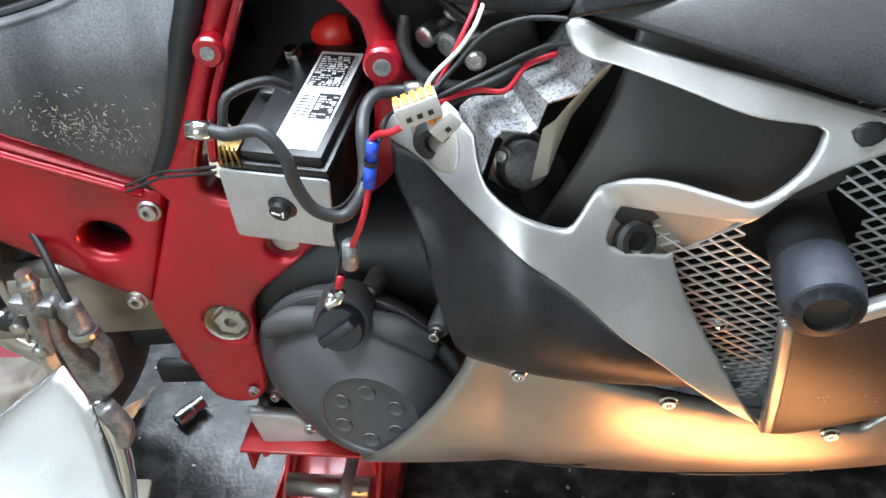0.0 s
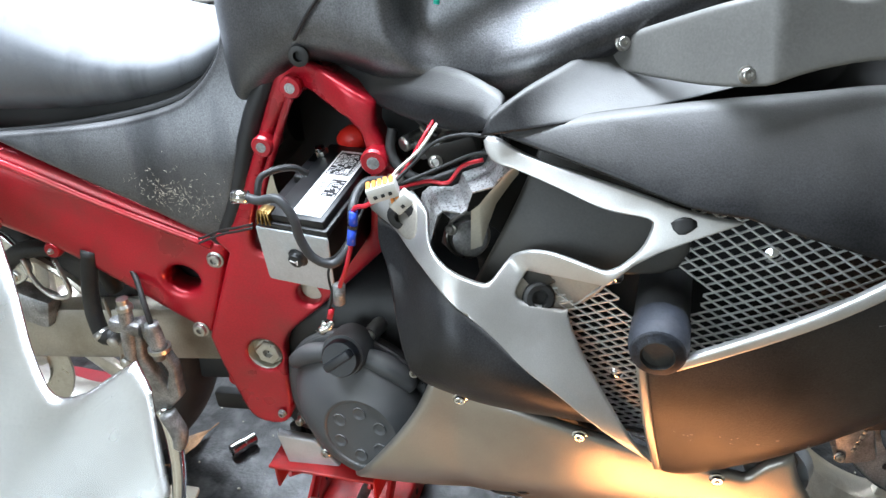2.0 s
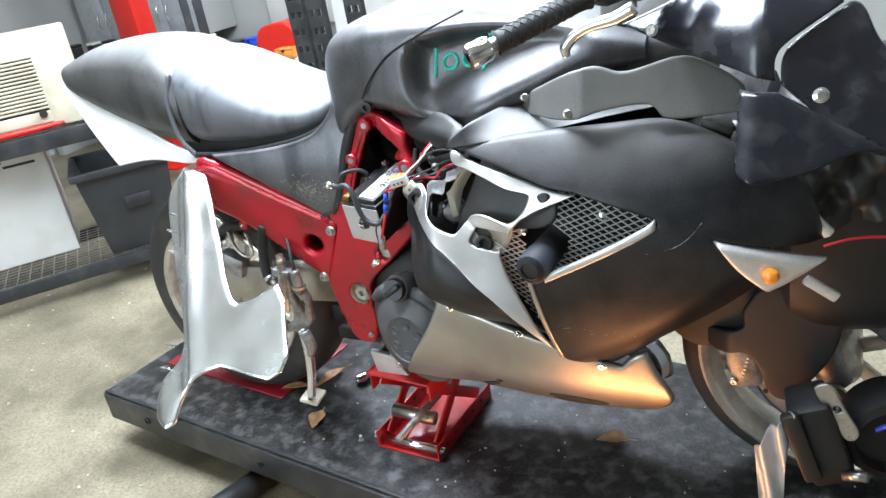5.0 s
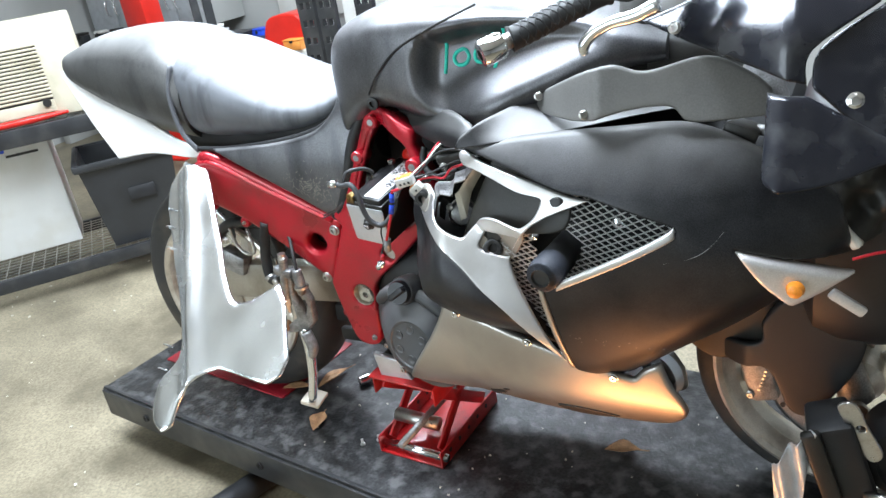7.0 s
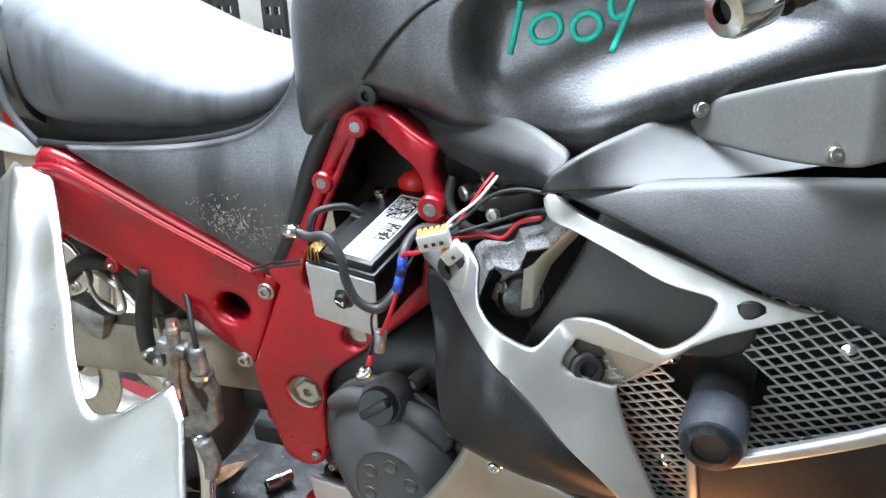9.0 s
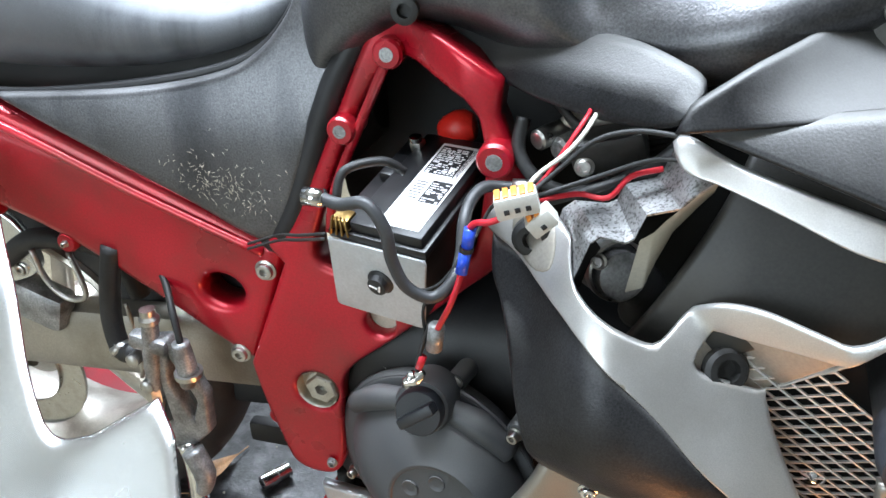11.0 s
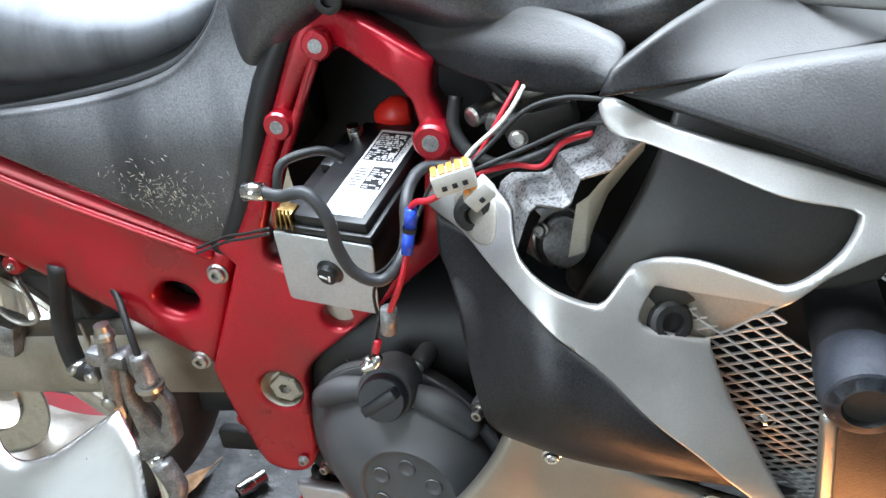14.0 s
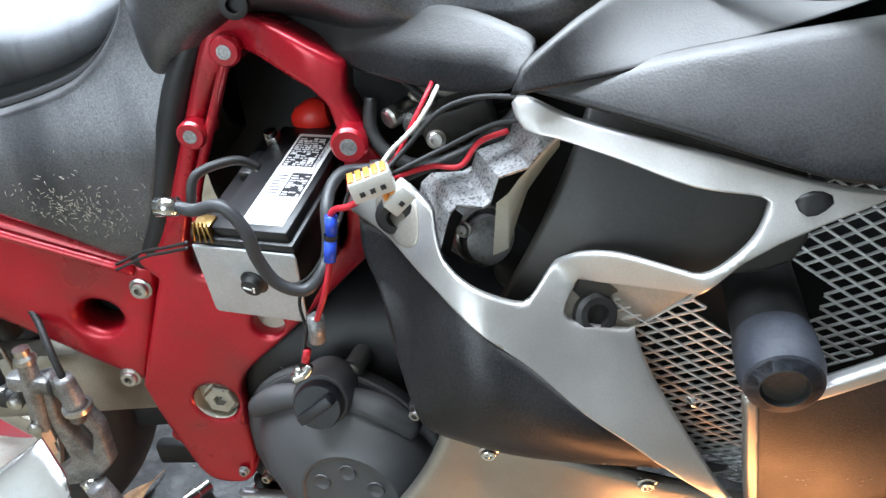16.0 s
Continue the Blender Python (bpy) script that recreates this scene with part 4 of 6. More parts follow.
part("grommet", lathe([(0.017, 0.006), (0.017, -0.002), (0.013, -0.005), (0.008, -0.005), (0.007, 0.004), (0, 0.005)], (0, 1, 0), (0.011, y_duct(0.011, 1.0) - 0.002, 1.0), 28), M_RUBBER, duct)
part("mount_recess", panel(smooth_line([(-0.009, 1.006), (0.006, 1.018), (0.028, 1.014), (0.03, 0.988), (0.014, 0.979), (-0.004, 0.988)], 5), lambda x, z: y_duct(x, z) - 0.0015, 0.0, (), 0.006, 0.003), M_SWING, duct, "dirty recessed mounting pad")
part("screw_slot", panel(smooth_line([(0.287, 1.04), (0.3, 1.046), (0.312, 1.04), (0.296, 1.03)], 4), lambda x, z: y_duct(x, z) - 0.0025, 0.0, (), 0.006, 0.002), M_DARK, duct)


def ribbon(back, front, thick=0.002, n=6):
    """A folded sheet between two lines."""
    A, B = (smooth_line(p, n, False, set(range(len(p)))) for p in (back, front))
    bm = bmesh.new()
    rows = []
    for i, (a, b) in enumerate(zip(A, B)):
        up = Vector((0, -0.3, 1)).normalized() * thick
        rows.append([[bm.verts.new(Vector(a + (b - a) * k / 4) + o) for k in range(5)] for o in (Vector(), -up)])
    for p, q in zip(rows, rows[1:]):
        for k in range(4):
            bm.faces.new([p[0][k], q[0][k], q[0][k + 1], p[0][k + 1]])
            bm.faces.new([p[1][k], p[1][k + 1], q[1][k + 1], q[1][k]])
        for k in (0, 4):
            bm.faces.new([p[0][k], p[1][k], q[1][k], q[0][k]])
    bmesh.ops.recalc_face_normals(bm, faces=bm.faces)
    return bm


part("heat_shield", ribbon([(0.026, 0.525, 1.001), (0.032, 0.525, 1.022), (0.041, 0.525, 1.03), (0.066, 0.525, 1.03), (0.073, 0.525, 1.034), (0.078, 0.525, 1.047), (0.1, 0.525, 1.055), (0.104, 0.525, 1.06), (0.11, 0.525, 1.076), (0.118, 0.525, 1.082)], [(0.047, 0.482, 0.983), (0.058, 0.482, 1.017), (0.065, 0.482, 1.023), (0.083, 0.482, 1.02), (0.089, 0.482, 1.024), (0.096, 0.482, 1.044), (0.118, 0.482, 1.051), (0.122, 0.482, 1.057), (0.135, 0.482, 1.069), (0.14, 0.482, 1.075)]), M_HEAT, bike, "folded speckled metal heat shield")
part("shield_skirt", ribbon([(0.141, 0.484, 1.073), (0.133, 0.484, 1.066), (0.119, 0.484, 1.05), (0.11, 0.484, 1.04), (0.102, 0.484, 1.029), (0.093, 0.484, 1.022)], [(0.141, 0.505, 1.057), (0.131, 0.505, 1.044), (0.116, 0.505, 1.022), (0.107, 0.505, 0.997), (0.099, 0.505, 0.971), (0.086, 0.505, 0.965)]), M_BEIGE, bike, "dirty folded shield edge")
part("shield_skirt", ribbon([(0.046, 0.5, 0.972), (0.05, 0.5, 0.992), (0.059, 0.5, 1.011)], [(0.05, 0.51, 0.961), (0.056, 0.51, 0.983), (0.064, 0.51, 0.999)]), M_DARK, bike)
valve = part("reed_valve", lathe([(0.024, 0.05), (0.024, 0.0), (0.02, -0.004), (0.02, -0.02), (0.012, -0.024), (0, -0.024)], (-0.5, 1, -0.3), (0.075, 0.535, 0.965), 28), M_GRIME, bike, "grimy alloy valve body with hose")
part("valve_clamp", lathe([(0.026, 0.006), (0.026, -0.004), (0.024, -0.005), (0.024, 0.007)], (-0.5, 1, -0.3), (0.078, 0.53, 0.968), 28), M_STEEL, valve)
part("valve_hose", tube([(0.085, 0.55, 0.955), (0.1, 0.56, 0.935), (0.1, 0.58, 0.9)], 0.02, 16), M_RUBBER, valve)
screw("screw", (0.064, 0.512, 0.985), (-0.4, -1, 0.3), 0.006, valve, M_STEEL)

# parts above the heat shield
part("throttle_pipe", lathe([(0.009, 0.04), (0.009, 0), (0.007, -0.002), (0, -0.002)], (0.6, 0.8, 0.1), (0.004, 0.57, 1.06), 18), M_STEEL, bike)
part("throttle_pipe", lathe([(0.011, 0.04), (0.011, 0), (0.008, -0.003), (0, -0.003)], (0.6, 0.8, 0.1), (0.022, 0.572, 1.052), 18), M_GRIME, bike)
part("linkage_plate", panel(smooth_line([(0.02, 1.075), (0.05, 1.095), (0.075, 1.09), (0.07, 1.07), (0.04, 1.065)], 4), flat(0.58), 0.004, (circle(0.05, 1.083, 0.005, 10),), 0.01, 0.002), M_SWING, bike, "dirty zinc linkage plate")
part("sensor", box((0.06, 0.03, 0.03), pose(0.062, 0.56, 1.062, 10, -15, 0), 0.006), M_DUCT, bike, "grey plastic sensor")
screw("screw", (0.045, 0.545, 1.05), (0, -1, 0.2), 0.007, bike, M_STEEL)
part("vacuum_hose", tube([(-0.01, 0.58, 1.075), (-0.012, 0.57, 1.05), (0.005, 0.56, 1.03), (0.035, 0.56, 1.02), (0.07, 0.57, 1.03)], 0.006, 10), M_RUBBER, bike)
part("vacuum_hose", tube([(0.05, 0.55, 1.02), (0.08, 0.54, 1.045), (0.1, 0.53, 1.062), (0.12, 0.56, 1.07)], 0.007, 10), M_RUBBER, bike)
for k in range(7):
    part("harness_wire", tube([(0.0 + 0.01 * k, 0.6, 1.1 - 0.012 * k), (0.04 + 0.004 * k, 0.565, 1.075 - 0.008 * k), (0.08, 0.575, 1.06 - 0.006 * k), (0.12, 0.6, 1.06 - 0.004 * k)], 0.003, 6), (M_RUBBER, M_DUCT, M_DARK)[k % 3], bike)

# ---- frame details ----
for x, z, r in ((-0.134, 1.117, 0.014), (-0.186, 1.042, 0.014), (-0.03, 1.043, 0.016)):
    b = part("frame_boss", lathe([(r, 0.03), (r, -0.006), (r * 0.85, -0.009), (r * 0.45, -0.009), (r * 0.42, 0.01), (0, 0.01)], (0, 1, 0), (x, y_frame(x, z) - 0.007, z), 24), M_RED, bike)
    part("boss_thread", lathe([(r * 0.46, -0.0092), (r * 0.46, -0.0098), (r * 0.3, -0.0098), (r * 0.3, 0.004), (0, 0.004)], (0, 1, 0), (x, y_frame(x, z) - 0.007, z), 16), M_GRIME, b)
for x, z in ((-0.3, 0.865), (-0.351, 0.744)):
    screw("frame_bolt", (x, 0.626, z), (0, -1, 0), 0.011, bike, M_STEEL, 0.42, 0.008)
pv = part("pivot_recess", lathe([(0.026, -0.003), (0.025, 0.012), (0, 0.013)], (0, 1, 0), (-0.254, 0.622, 0.71), 28, None, False), M_BEIGE, bike, "dirty swingarm pivot recess")
part("pivot_nut", lathe([(0.02, 0.0), (0.02, -0.006), (0.018, -0.008), (0.008, -0.008), (0.008, 0.002), (0, 0.002)], (0, 1, 0), (-0.25, 0.628, 0.71), 6), M_STEEL, pv)
part("pivot_washer", lathe([(0.021, 0.004), (0.021, -0.002), (0.016, -0.003)], (0, 1, 0), (-0.25, 0.629, 0.71), 28), M_STEEL, pv)
eng_lug = part("engine_mount_lug", lathe([(0.02, 0.008), (0.019, 0.02), (0, 0.021)], (0, 1, 0), (-0.168, 0.615, 0.818), 24, None, False), M_BEIGE, bike, "dirty engine mount recess")
for x, z in ((-0.321, 0.716), (-0.314, 0.655), (-0.3, 0.62)):
    part("frame_lug", lathe([(0.011, 0.02), (0.011, 0.0), (0.006, -0.001), (0.005, 0.01), (0, 0.01)], (0, 1, 0), (x, 0.622, z), 14), M_RED, bike)
screw("frame_pin", (-0.244, 0.614, 0.603), (0, -1, 0), 0.006, bike, M_GRIME)
part("frame_rib", tube([(-0.212, 0.613, 0.93), (-0.2, 0.611, 0.98), (-0.165, 0.611, 1.055), (-0.138, 0.612, 1.11)], 0.005, 8), M_RED, bike)
part("seat_rail_lip", tube([(-0.66, 0.627, 1.012), (-0.6, 0.625, 1.012), (-0.45, 0.624, 0.948), (-0.3, 0.624, 0.888)], 0.006, 8), M_RED, bike)
for x, z in ((-0.56, 0.868), (-0.655, 0.905)):
    rt = part("rail_tab", lathe([(0.013, 0.012), (0.013, 0), (0.011, -0.003), (0, -0.003)], (0, 1, 0), (x, 0.628, z), 18), M_RED, bike)
    screw("screw", (x, 0.625, z), (0, -1, 0), 0.004, rt, M_STEEL)
part("frame_gap_seal", tube([(-0.155, 0.632, 1.145), (-0.2, 0.63, 1.075), (-0.268, 0.632, 0.915), (-0.3, 0.633, 0.9)], [0.01, 0.015, 0.016, 0.008], 8), M_DARK, bike)
part("tank_seam", tube([(0.136, 0.572, 1.325), (0.045, 0.562, 1.292), (-0.03, 0.566, 1.258), (-0.08, 0.57, 1.215), (-0.11, 0.577, 1.178)], 0.0022, 6), M_DARK, bike)
part("tank_underside", panel(smooth_line([(-0.15, 1.15), (-0.08, 1.125), (-0.02, 1.1), (0.05, 1.092), (0.1, 1.098), (0.12, 1.112), (0.125, 1.132), (0.08, 1.146), (0.02, 1.15), (-0.1, 1.17)], 4), lambda x, z: 0.6 - 0.1 * min(1, max(0, (x + 0.06) / 0.17)) + 1.0 * max(0, z - 1.112), 0.003, (), 0.012, 0.005), M_FAIR, bike, "dusty graphite tank apron")
part("tank_bolt", lathe([(0.012, 0.004), (0.012, -0.002), (0.009, -0.003), (0.006, -0.003), (0.006, 0.003), (0, 0.003)], (0, 1, 0), (-0.112, 0.588, 1.157), 20), M_RUBBER, bike)
part("seat_piping", tube([(-0.7, 0.668, 1.235), (-0.705, 0.645, 1.17), (-0.69, 0.636, 1.09), (-0.655, 0.64, 1.04)], 0.006, 8), M_SEAT, bike)
part("seat_edge", tube([(-0.66, 0.642, 1.045), (-0.56, 0.64, 1.047), (-0.44, 0.643, 1.06), (-0.34, 0.652, 1.078), (-0.285, 0.66, 1.1), (-0.25, 0.672, 1.14), (-0.24, 0.69, 1.18)], 0.006, 8), M_DARK, bike)

# ---- engine details ----
def domed(rings, seg=72):
    """Rings (radius, share of the way from the flange to the front disc), skewed with the cover."""
    bm = bmesh.new()
    a, b = Vector((-0.103, 0.595, 0.642)), Vector((-0.083, 0.517, 0.665))
    na, nb = Vector((-0.25, -1, 0)).normalized(), Vector((-0.15, -1, 0.1)).normalized()
    rows = []
    for r, q in rings:
        c, m = a.lerp(b, q), na.lerp(nb, min(1, max(0, q))).normalized()
        u = m.cross(Vector((0, 0, 1))).normalized()
        w = u.cross(m)
        rows.append([bm.verts.new(c + r * (u * math.cos(2 * math.pi * k / seg) + w * math.sin(2 * math.pi * k / seg))) for k in range(seg)])
    for p, q in zip(rows, rows[1:]):
        for k in range(seg):
            bm.faces.new([p[k], p[(k + 1) % seg], q[(k + 1) % seg], q[k]])
    bm.faces.new(rows[-1])
    bmesh.ops.recalc_face_normals(bm, faces=bm.faces)
    return bm


cover = part("clutch_cover", domed([(0.128, -0.7), (0.129, 0.0), (0.127, 0.05), (0.122, 0.08), (0.116, 0.1), (0.113, 0.13), (0.111, 0.22), (0.107, 0.33), (0.1, 0.46), (0.091, 0.6), (0.081, 0.73), (0.071, 0.85), (0.061, 0.95), (0.055, 1.0), (0.052, 0.995), (0.05, 0.97), (0.03, 0.975), (0.004, 0.975)]), M_COVER, bike, "matt grey clutch cover with oil cap")
part("cover_flange", domed([(0.131, -0.12), (0.132, -0.02), (0.129, 0.03), (0.124, 0.04), (0.122, 0.0)]), M_COVER, cover)
for x, y, z in ((-0.172, 0.632, 0.746), (-0.08, 0.586, 0.774), (-0.009, 0.552, 0.748), (-0.214, 0.634, 0.697), (-0.233, 0.636, 0.637), (-0.226, 0.626, 0.575)):
    lug = part("bolt_lug", lathe([(0.0115, 0.045), (0.0115, 0.012), (0.01, 0.009), (0, 0.009)], (0.25, 1, 0), (x, y, z), 18), M_COVER, cover)
    screw("cover_bolt", (x + 0.002, y + 0.009, z), (-0.25, -1, 0), 0.0072, lug, M_STEEL, 0.45, 0.012)
neck = part("filler_neck", lathe([(0.03, 0.04), (0.03, 0.0), (0.028, -0.006), (0, -0.006)], (0, 1, -0.3), (-0.101, 0.55, 0.774), 32), M_COVER, cover)
cap = part("oil_cap", lathe([(0.025, 0.0), (0.025, -0.012), (0.023, -0.015), (0, -0.015)], (0, 1, -0.3), (-0.101, 0.546, 0.774), 32), mat("black_oil_cap", (0.018, 0.02, 0.024), 0.4, 0, 0.1, 30, 0.05), neck, "black slotted oil filler cap")
part("cap_grip", box((0.046, 0.014, 0.012), pose(-0.101, 0.529, 0.779, -17, -38, 0), 0.003), cap.data.materials[0], neck)
for k in range(6):
    a = math.radians(60 * k + 28)
    at = Vector((-0.083, 0.5185, 0.665)) + 0.034 * (math.cos(a) * Vector((0.989, -0.148, 0)) + math.sin(a) * Vector((0.015, 0.098, 0.995)))
    part("cover_dimple", lathe([(0.0095, 0.0), (0.009, -0.0015), (0.0065, -0.0002), (0, 0.0006)], (0.15, 1, -0.1), at, 20), M_COVER, cover)
part("cover_rib", tube([(-0.2, 0.607, 0.712), (-0.165, 0.588, 0.742), (-0.125, 0.575, 0.757)], [0.012, 0.015, 0.012], 12), M_COVER, cover)
part("cover_rib", tube([(-0.08, 0.566, 0.76), (-0.045, 0.56, 0.75), (-0.012, 0.558, 0.722)], [0.012, 0.016, 0.012], 12), M_COVER, cover)
part("foot_bracket", panel(smooth_line([(-0.27, 0.547), (-0.205, 0.539), (-0.185, 0.509), (-0.16, 0.473), (-0.169, 0.465), (-0.258, 0.48)], 4, True, {0, 1, 3, 5}), flat(0.625), 0.01, (), 0.01, 0.004), M_GALV, bike, "bare silver bracket under the engine")
screw("screw", (-0.19, 0.624, 0.517), (0, -1, 0), 0.008, bike, M_STEEL)
part("drain_plug", lathe([(0.012, 0.02), (0.012, 0), (0.009, -0.004), (0, -0.004)], (0, 1, -0.4), (-0.11, 0.6, 0.53), 6), M_GRIME, bike)

# ---- rear brake and linkage ----
mc = part("rear_master_cylinder", tube([(-0.448, 0.6, 0.795), (-0.456, 0.6, 0.745), (-0.468, 0.6, 0.675)], [0.0095, 0.0115, 0.008], 14), M_GRIME, bike, "grimy rear master cylinder")
part("banjo_bolt", lathe([(0.012, 0), (0.012, 0.006), (0.009, 0.01), (0.009, 0.018), (0, 0.018)], (0, 0, 1), (-0.448, 0.6, 0.79), 14), M_STEEL, mc)
part("cylinder_clamp", box((0.05, 0.02, 0.022), pose(-0.455, 0.6, 0.76, 0, 10, 0), 0.006), M_GRIME, mc)
part("adjuster_nut", lathe([(0.011, 0), (0.011, 0.02), (0.006, 0.022), (0.006, 0.04)], (0, 0, -1), (-0.467, 0.6, 0.69), 6), M_STEEL, mc)
br = part("peg_bracket", panel(smooth_line([(-0.45, 0.765), (-0.43, 0.77), (-0.395, 0.69), (-0.4, 0.63), (-0.43, 0.6), (-0.49, 0.59), (-0.485, 0.61), (-0.45, 0.635), (-0.455, 0.7)], 2, True, set(range(9))), flat(0.598), 0.014, (smooth_line([(-0.436, 0.745), (-0.408, 0.68), (-0.42, 0.645), (-0.443, 0.7)], 2, True, {0, 1, 2, 3}),), 0.01, 0.004), M_GRIME, bike, "grimy alloy foot peg bracket")
part("brake_switch", tube([(-0.405, 0.59, 0.775), (-0.404, 0.59, 0.742), (-0.408, 0.59, 0.712)], [0.01, 0.0125, 0.009], 14), M_GRIME, bike, "dirty brake light switch")
part("switch_ring", lathe([(0.017, 0), (0.017, 0.006), (0.013, 0.006)], (0, 0, 1), (-0.403, 0.59, 0.728), 18), M_STEEL, bike)
part("switch_wire", tube([(-0.405, 0.59, 0.773), (-0.414, 0.6, 0.805), (-0.435, 0.625, 0.835), (-0.47, 0.65, 0.86)], 0.0042, 8), M_RUBBER, bike)
part("reservoir_hose", tube([(-0.5, 0.63, 0.87), (-0.515, 0.625, 0.81), (-0.52, 0.62, 0.765), (-0.512, 0.615, 0.728), (-0.482, 0.603, 0.738)], 0.0125, 12), M_RUBBER, bike)
part("hose_clamp", tube([(-0.516, 0.617, 0.735), (-0.51, 0.614, 0.727)], 0.0145, 14), M_STEEL, bike)
for z in (0.736, 0.698):
    part("link_pin", lathe([(0.009, 0.01), (0.009, -0.004), (0.006, -0.006), (0, -0.006)], (0, 1, 0), (-0.468 if z < 0.72 else -0.478, 0.592, z), 14), M_STEEL, bike)
part("return_spring", tube([(-0.418 + 0.0045 * math.cos(k * 1.05), 0.585 + 0.0045 * math.sin(k * 1.05), 0.6 - 0.0011 * k) for k in range(60)], 0.0012, 5, 1, False), M_STEEL, bike)
part("reservoir_hose", tube([(-0.76, 0.67, 0.775), (-0.7, 0.665, 0.81), (-0.645, 0.66, 0.845), (-0.575, 0.66, 0.853), (-0.53, 0.67, 0.83), (-0.52, 0.68, 0.77)], 0.014, 12), M_RUBBER, bike)
part("wire_clip", tube([(-0.635, 0.645, 0.84), (-0.625, 0.643, 0.8), (-0.6, 0.643, 0.775), (-0.57, 0.643, 0.785), (-0.585, 0.65, 0.84)], 0.004, 8), M_STEEL, bike)
part("brake_lever", tube([(-0.44, 0.6, 0.605), (-0.43, 0.595, 0.57), (-0.436, 0.59, 0.49), (-0.45, 0.58, 0.41)], [0.012, 0.013, 0.012, 0.011], 12), M_BRIGHT, bike, "chrome foot lever")
part("lever_pad", box((0.05, 0.06, 0.012), pose(-0.462, 0.6, 0.4, 0, 15, 10), 0.004), M_BEIGE, bike)
part("peg_stub", tube([(-0.425, 0.59, 0.605), (-0.41, 0.585, 0.57), (-0.415, 0.58, 0.545)], [0.014, 0.014, 0.009], 12), M_GRIME, bike, "corroded brass-coloured peg stub")
part("copper_pin", lathe([(0.012, 0.02), (0.012, 0), (0.01, -0.002), (0, -0.002)], (0, 1, 0), (-0.492, 0.592, 0.607), 16), M_LEAF, bike)
part("swingarm", span((-0.8, 0.715, 0.655), (-0.3, 0.705, 0.695), 0.05, 0.105, 0.016), M_SWING, bike, "grey alloy swingarm")
part("swingarm_weld", tube([(-0.555, 0.688, 0.745), (-0.55, 0.686, 0.7), (-0.55, 0.686, 0.66), (-0.56, 0.688, 0.62)], 0.003, 6), M_SWING, bike)
rd = part("rear_disc", lathe([(0.115, 0), (0.115, 0.005), (0.07, 0.005), (0.07, 0)], (0, 1, 0), (-0.79, 0.7, DECK + 0.325), 48), M_STEEL, bike, "rear brake disc")
part("rear_caliper", box((0.1, 0.04, 0.06), pose(-0.7, 0.69, 0.73, 0, 20, 0), 0.012), M_GRIME, bike)
part("caliper_bracket", panel(smooth_line([(-0.8, 0.84), (-0.74, 0.88), (-0.68, 0.86), (-0.66, 0.8), (-0.7, 0.77), (-0.78, 0.76)], 4), flat(0.672), 0.008, (circle(-0.735, 0.83, 0.022, 16),), 0.012, 0.003), M_ALU, bike, "bare alloy caliper bracket")
screw("screw", (-0.69, 0.672, 0.79), (0, -1, 0), 0.009, bike, M_STEEL)
part("chain_guard", box((0.3, 0.02, 0.05), pose(-0.33, 0.78, 0.56, 0, -4, 0), 0.006), M_DARK, bike)
part("link_rod", span((-0.42, 0.72, 0.53), (-0.2, 0.72, 0.53), 0.02, 0.035, 0.005), M_DARK, bike)
part("link_bolt", lathe([(0.02, 0.03), (0.02, 0), (0.015, -0.004), (0, -0.004)], (0, 1, 0), (-0.275, 0.69, 0.545), 16), M_DARK, bike)
part("link_bolt", tube([(-0.26, 0.68, 0.52), (-0.262, 0.68, 0.47)], 0.012, 12), M_DARK, bike)
part("centre_plate", panel([(-0.41, 0.63), (-0.33, 0.68), (-0.3, 0.62), (-0.36, 0.56)], flat(0.74), 0.004, (), 0.02, 0.003), M_DECKRED, bike)
part("engine_sump", loft([(-0.16, 0.08, 0.56, 0.5, 4), (-0.14, 0.12, 0.56, 0.485, 4), (0.1, 0.12, 0.56, 0.485, 4), (0.12, 0.08, 0.56, 0.5, 4)], 32, 3), M_GRIME, bike)
for k, (x, z) in enumerate(((-0.676, 0.93), (-0.664, 0.9), (-0.64, 0.865), (-0.555, 0.715), (-0.55, 0.68))):
    part("panel_tab", lathe([(0.011, 0), (0.011, 0.002), (0.005, 0.002), (0.005, 0)], (0, 1, 0.9), (x - 0.008, 0.628 + 1.05 * (z - 1.016) + 0.05 * (x + 0.707), z), 14), M_ALU, bike)
part("tail_leaf", panel(smooth_line([(-1.0, 1.17), (-0.985, 1.18), (-0.97, 1.168), (-0.985, 1.16)], 3), lambda x, z: 0.645 + 0.45 * (z - 1.06), 0.001, (), 0.008, 0.001), M_LEAF, bike)

# dry grass caught on the side cover
rng = random.Random(4)
bm = bmesh.new()
for _ in range(240):
    x, z = rng.gauss(-0.335, 0.028), rng.gauss(0.965, 0.018)
    if z < 0.915 - 0.42 * (x + 0.3) + 0.012:
        continue
    a = rng.uniform(0, 6.3)
    l = rng.uniform(0.001, 0.0055)
    y = 0.618 + 0.6 * (z - 1.0) ** 2 - 0.0008
    add_tube(bm, [(x, y, z), (x + l * math.cos(a), y - 0.001, z + l * math.sin(a))], 0.00022, 3, 1, False)
tagged(part("dry_grass", bm, M_BEIGE, bike, "bits of dry grass"), kind="stuff")

# handwritten number on the tank
from mathutils.bvhtree import BVHTree
tree = BVHTree.FromPolygons([v.co[:] for v in tank.data.vertices], [p.vertices[:] for p in tank.data.polygons])


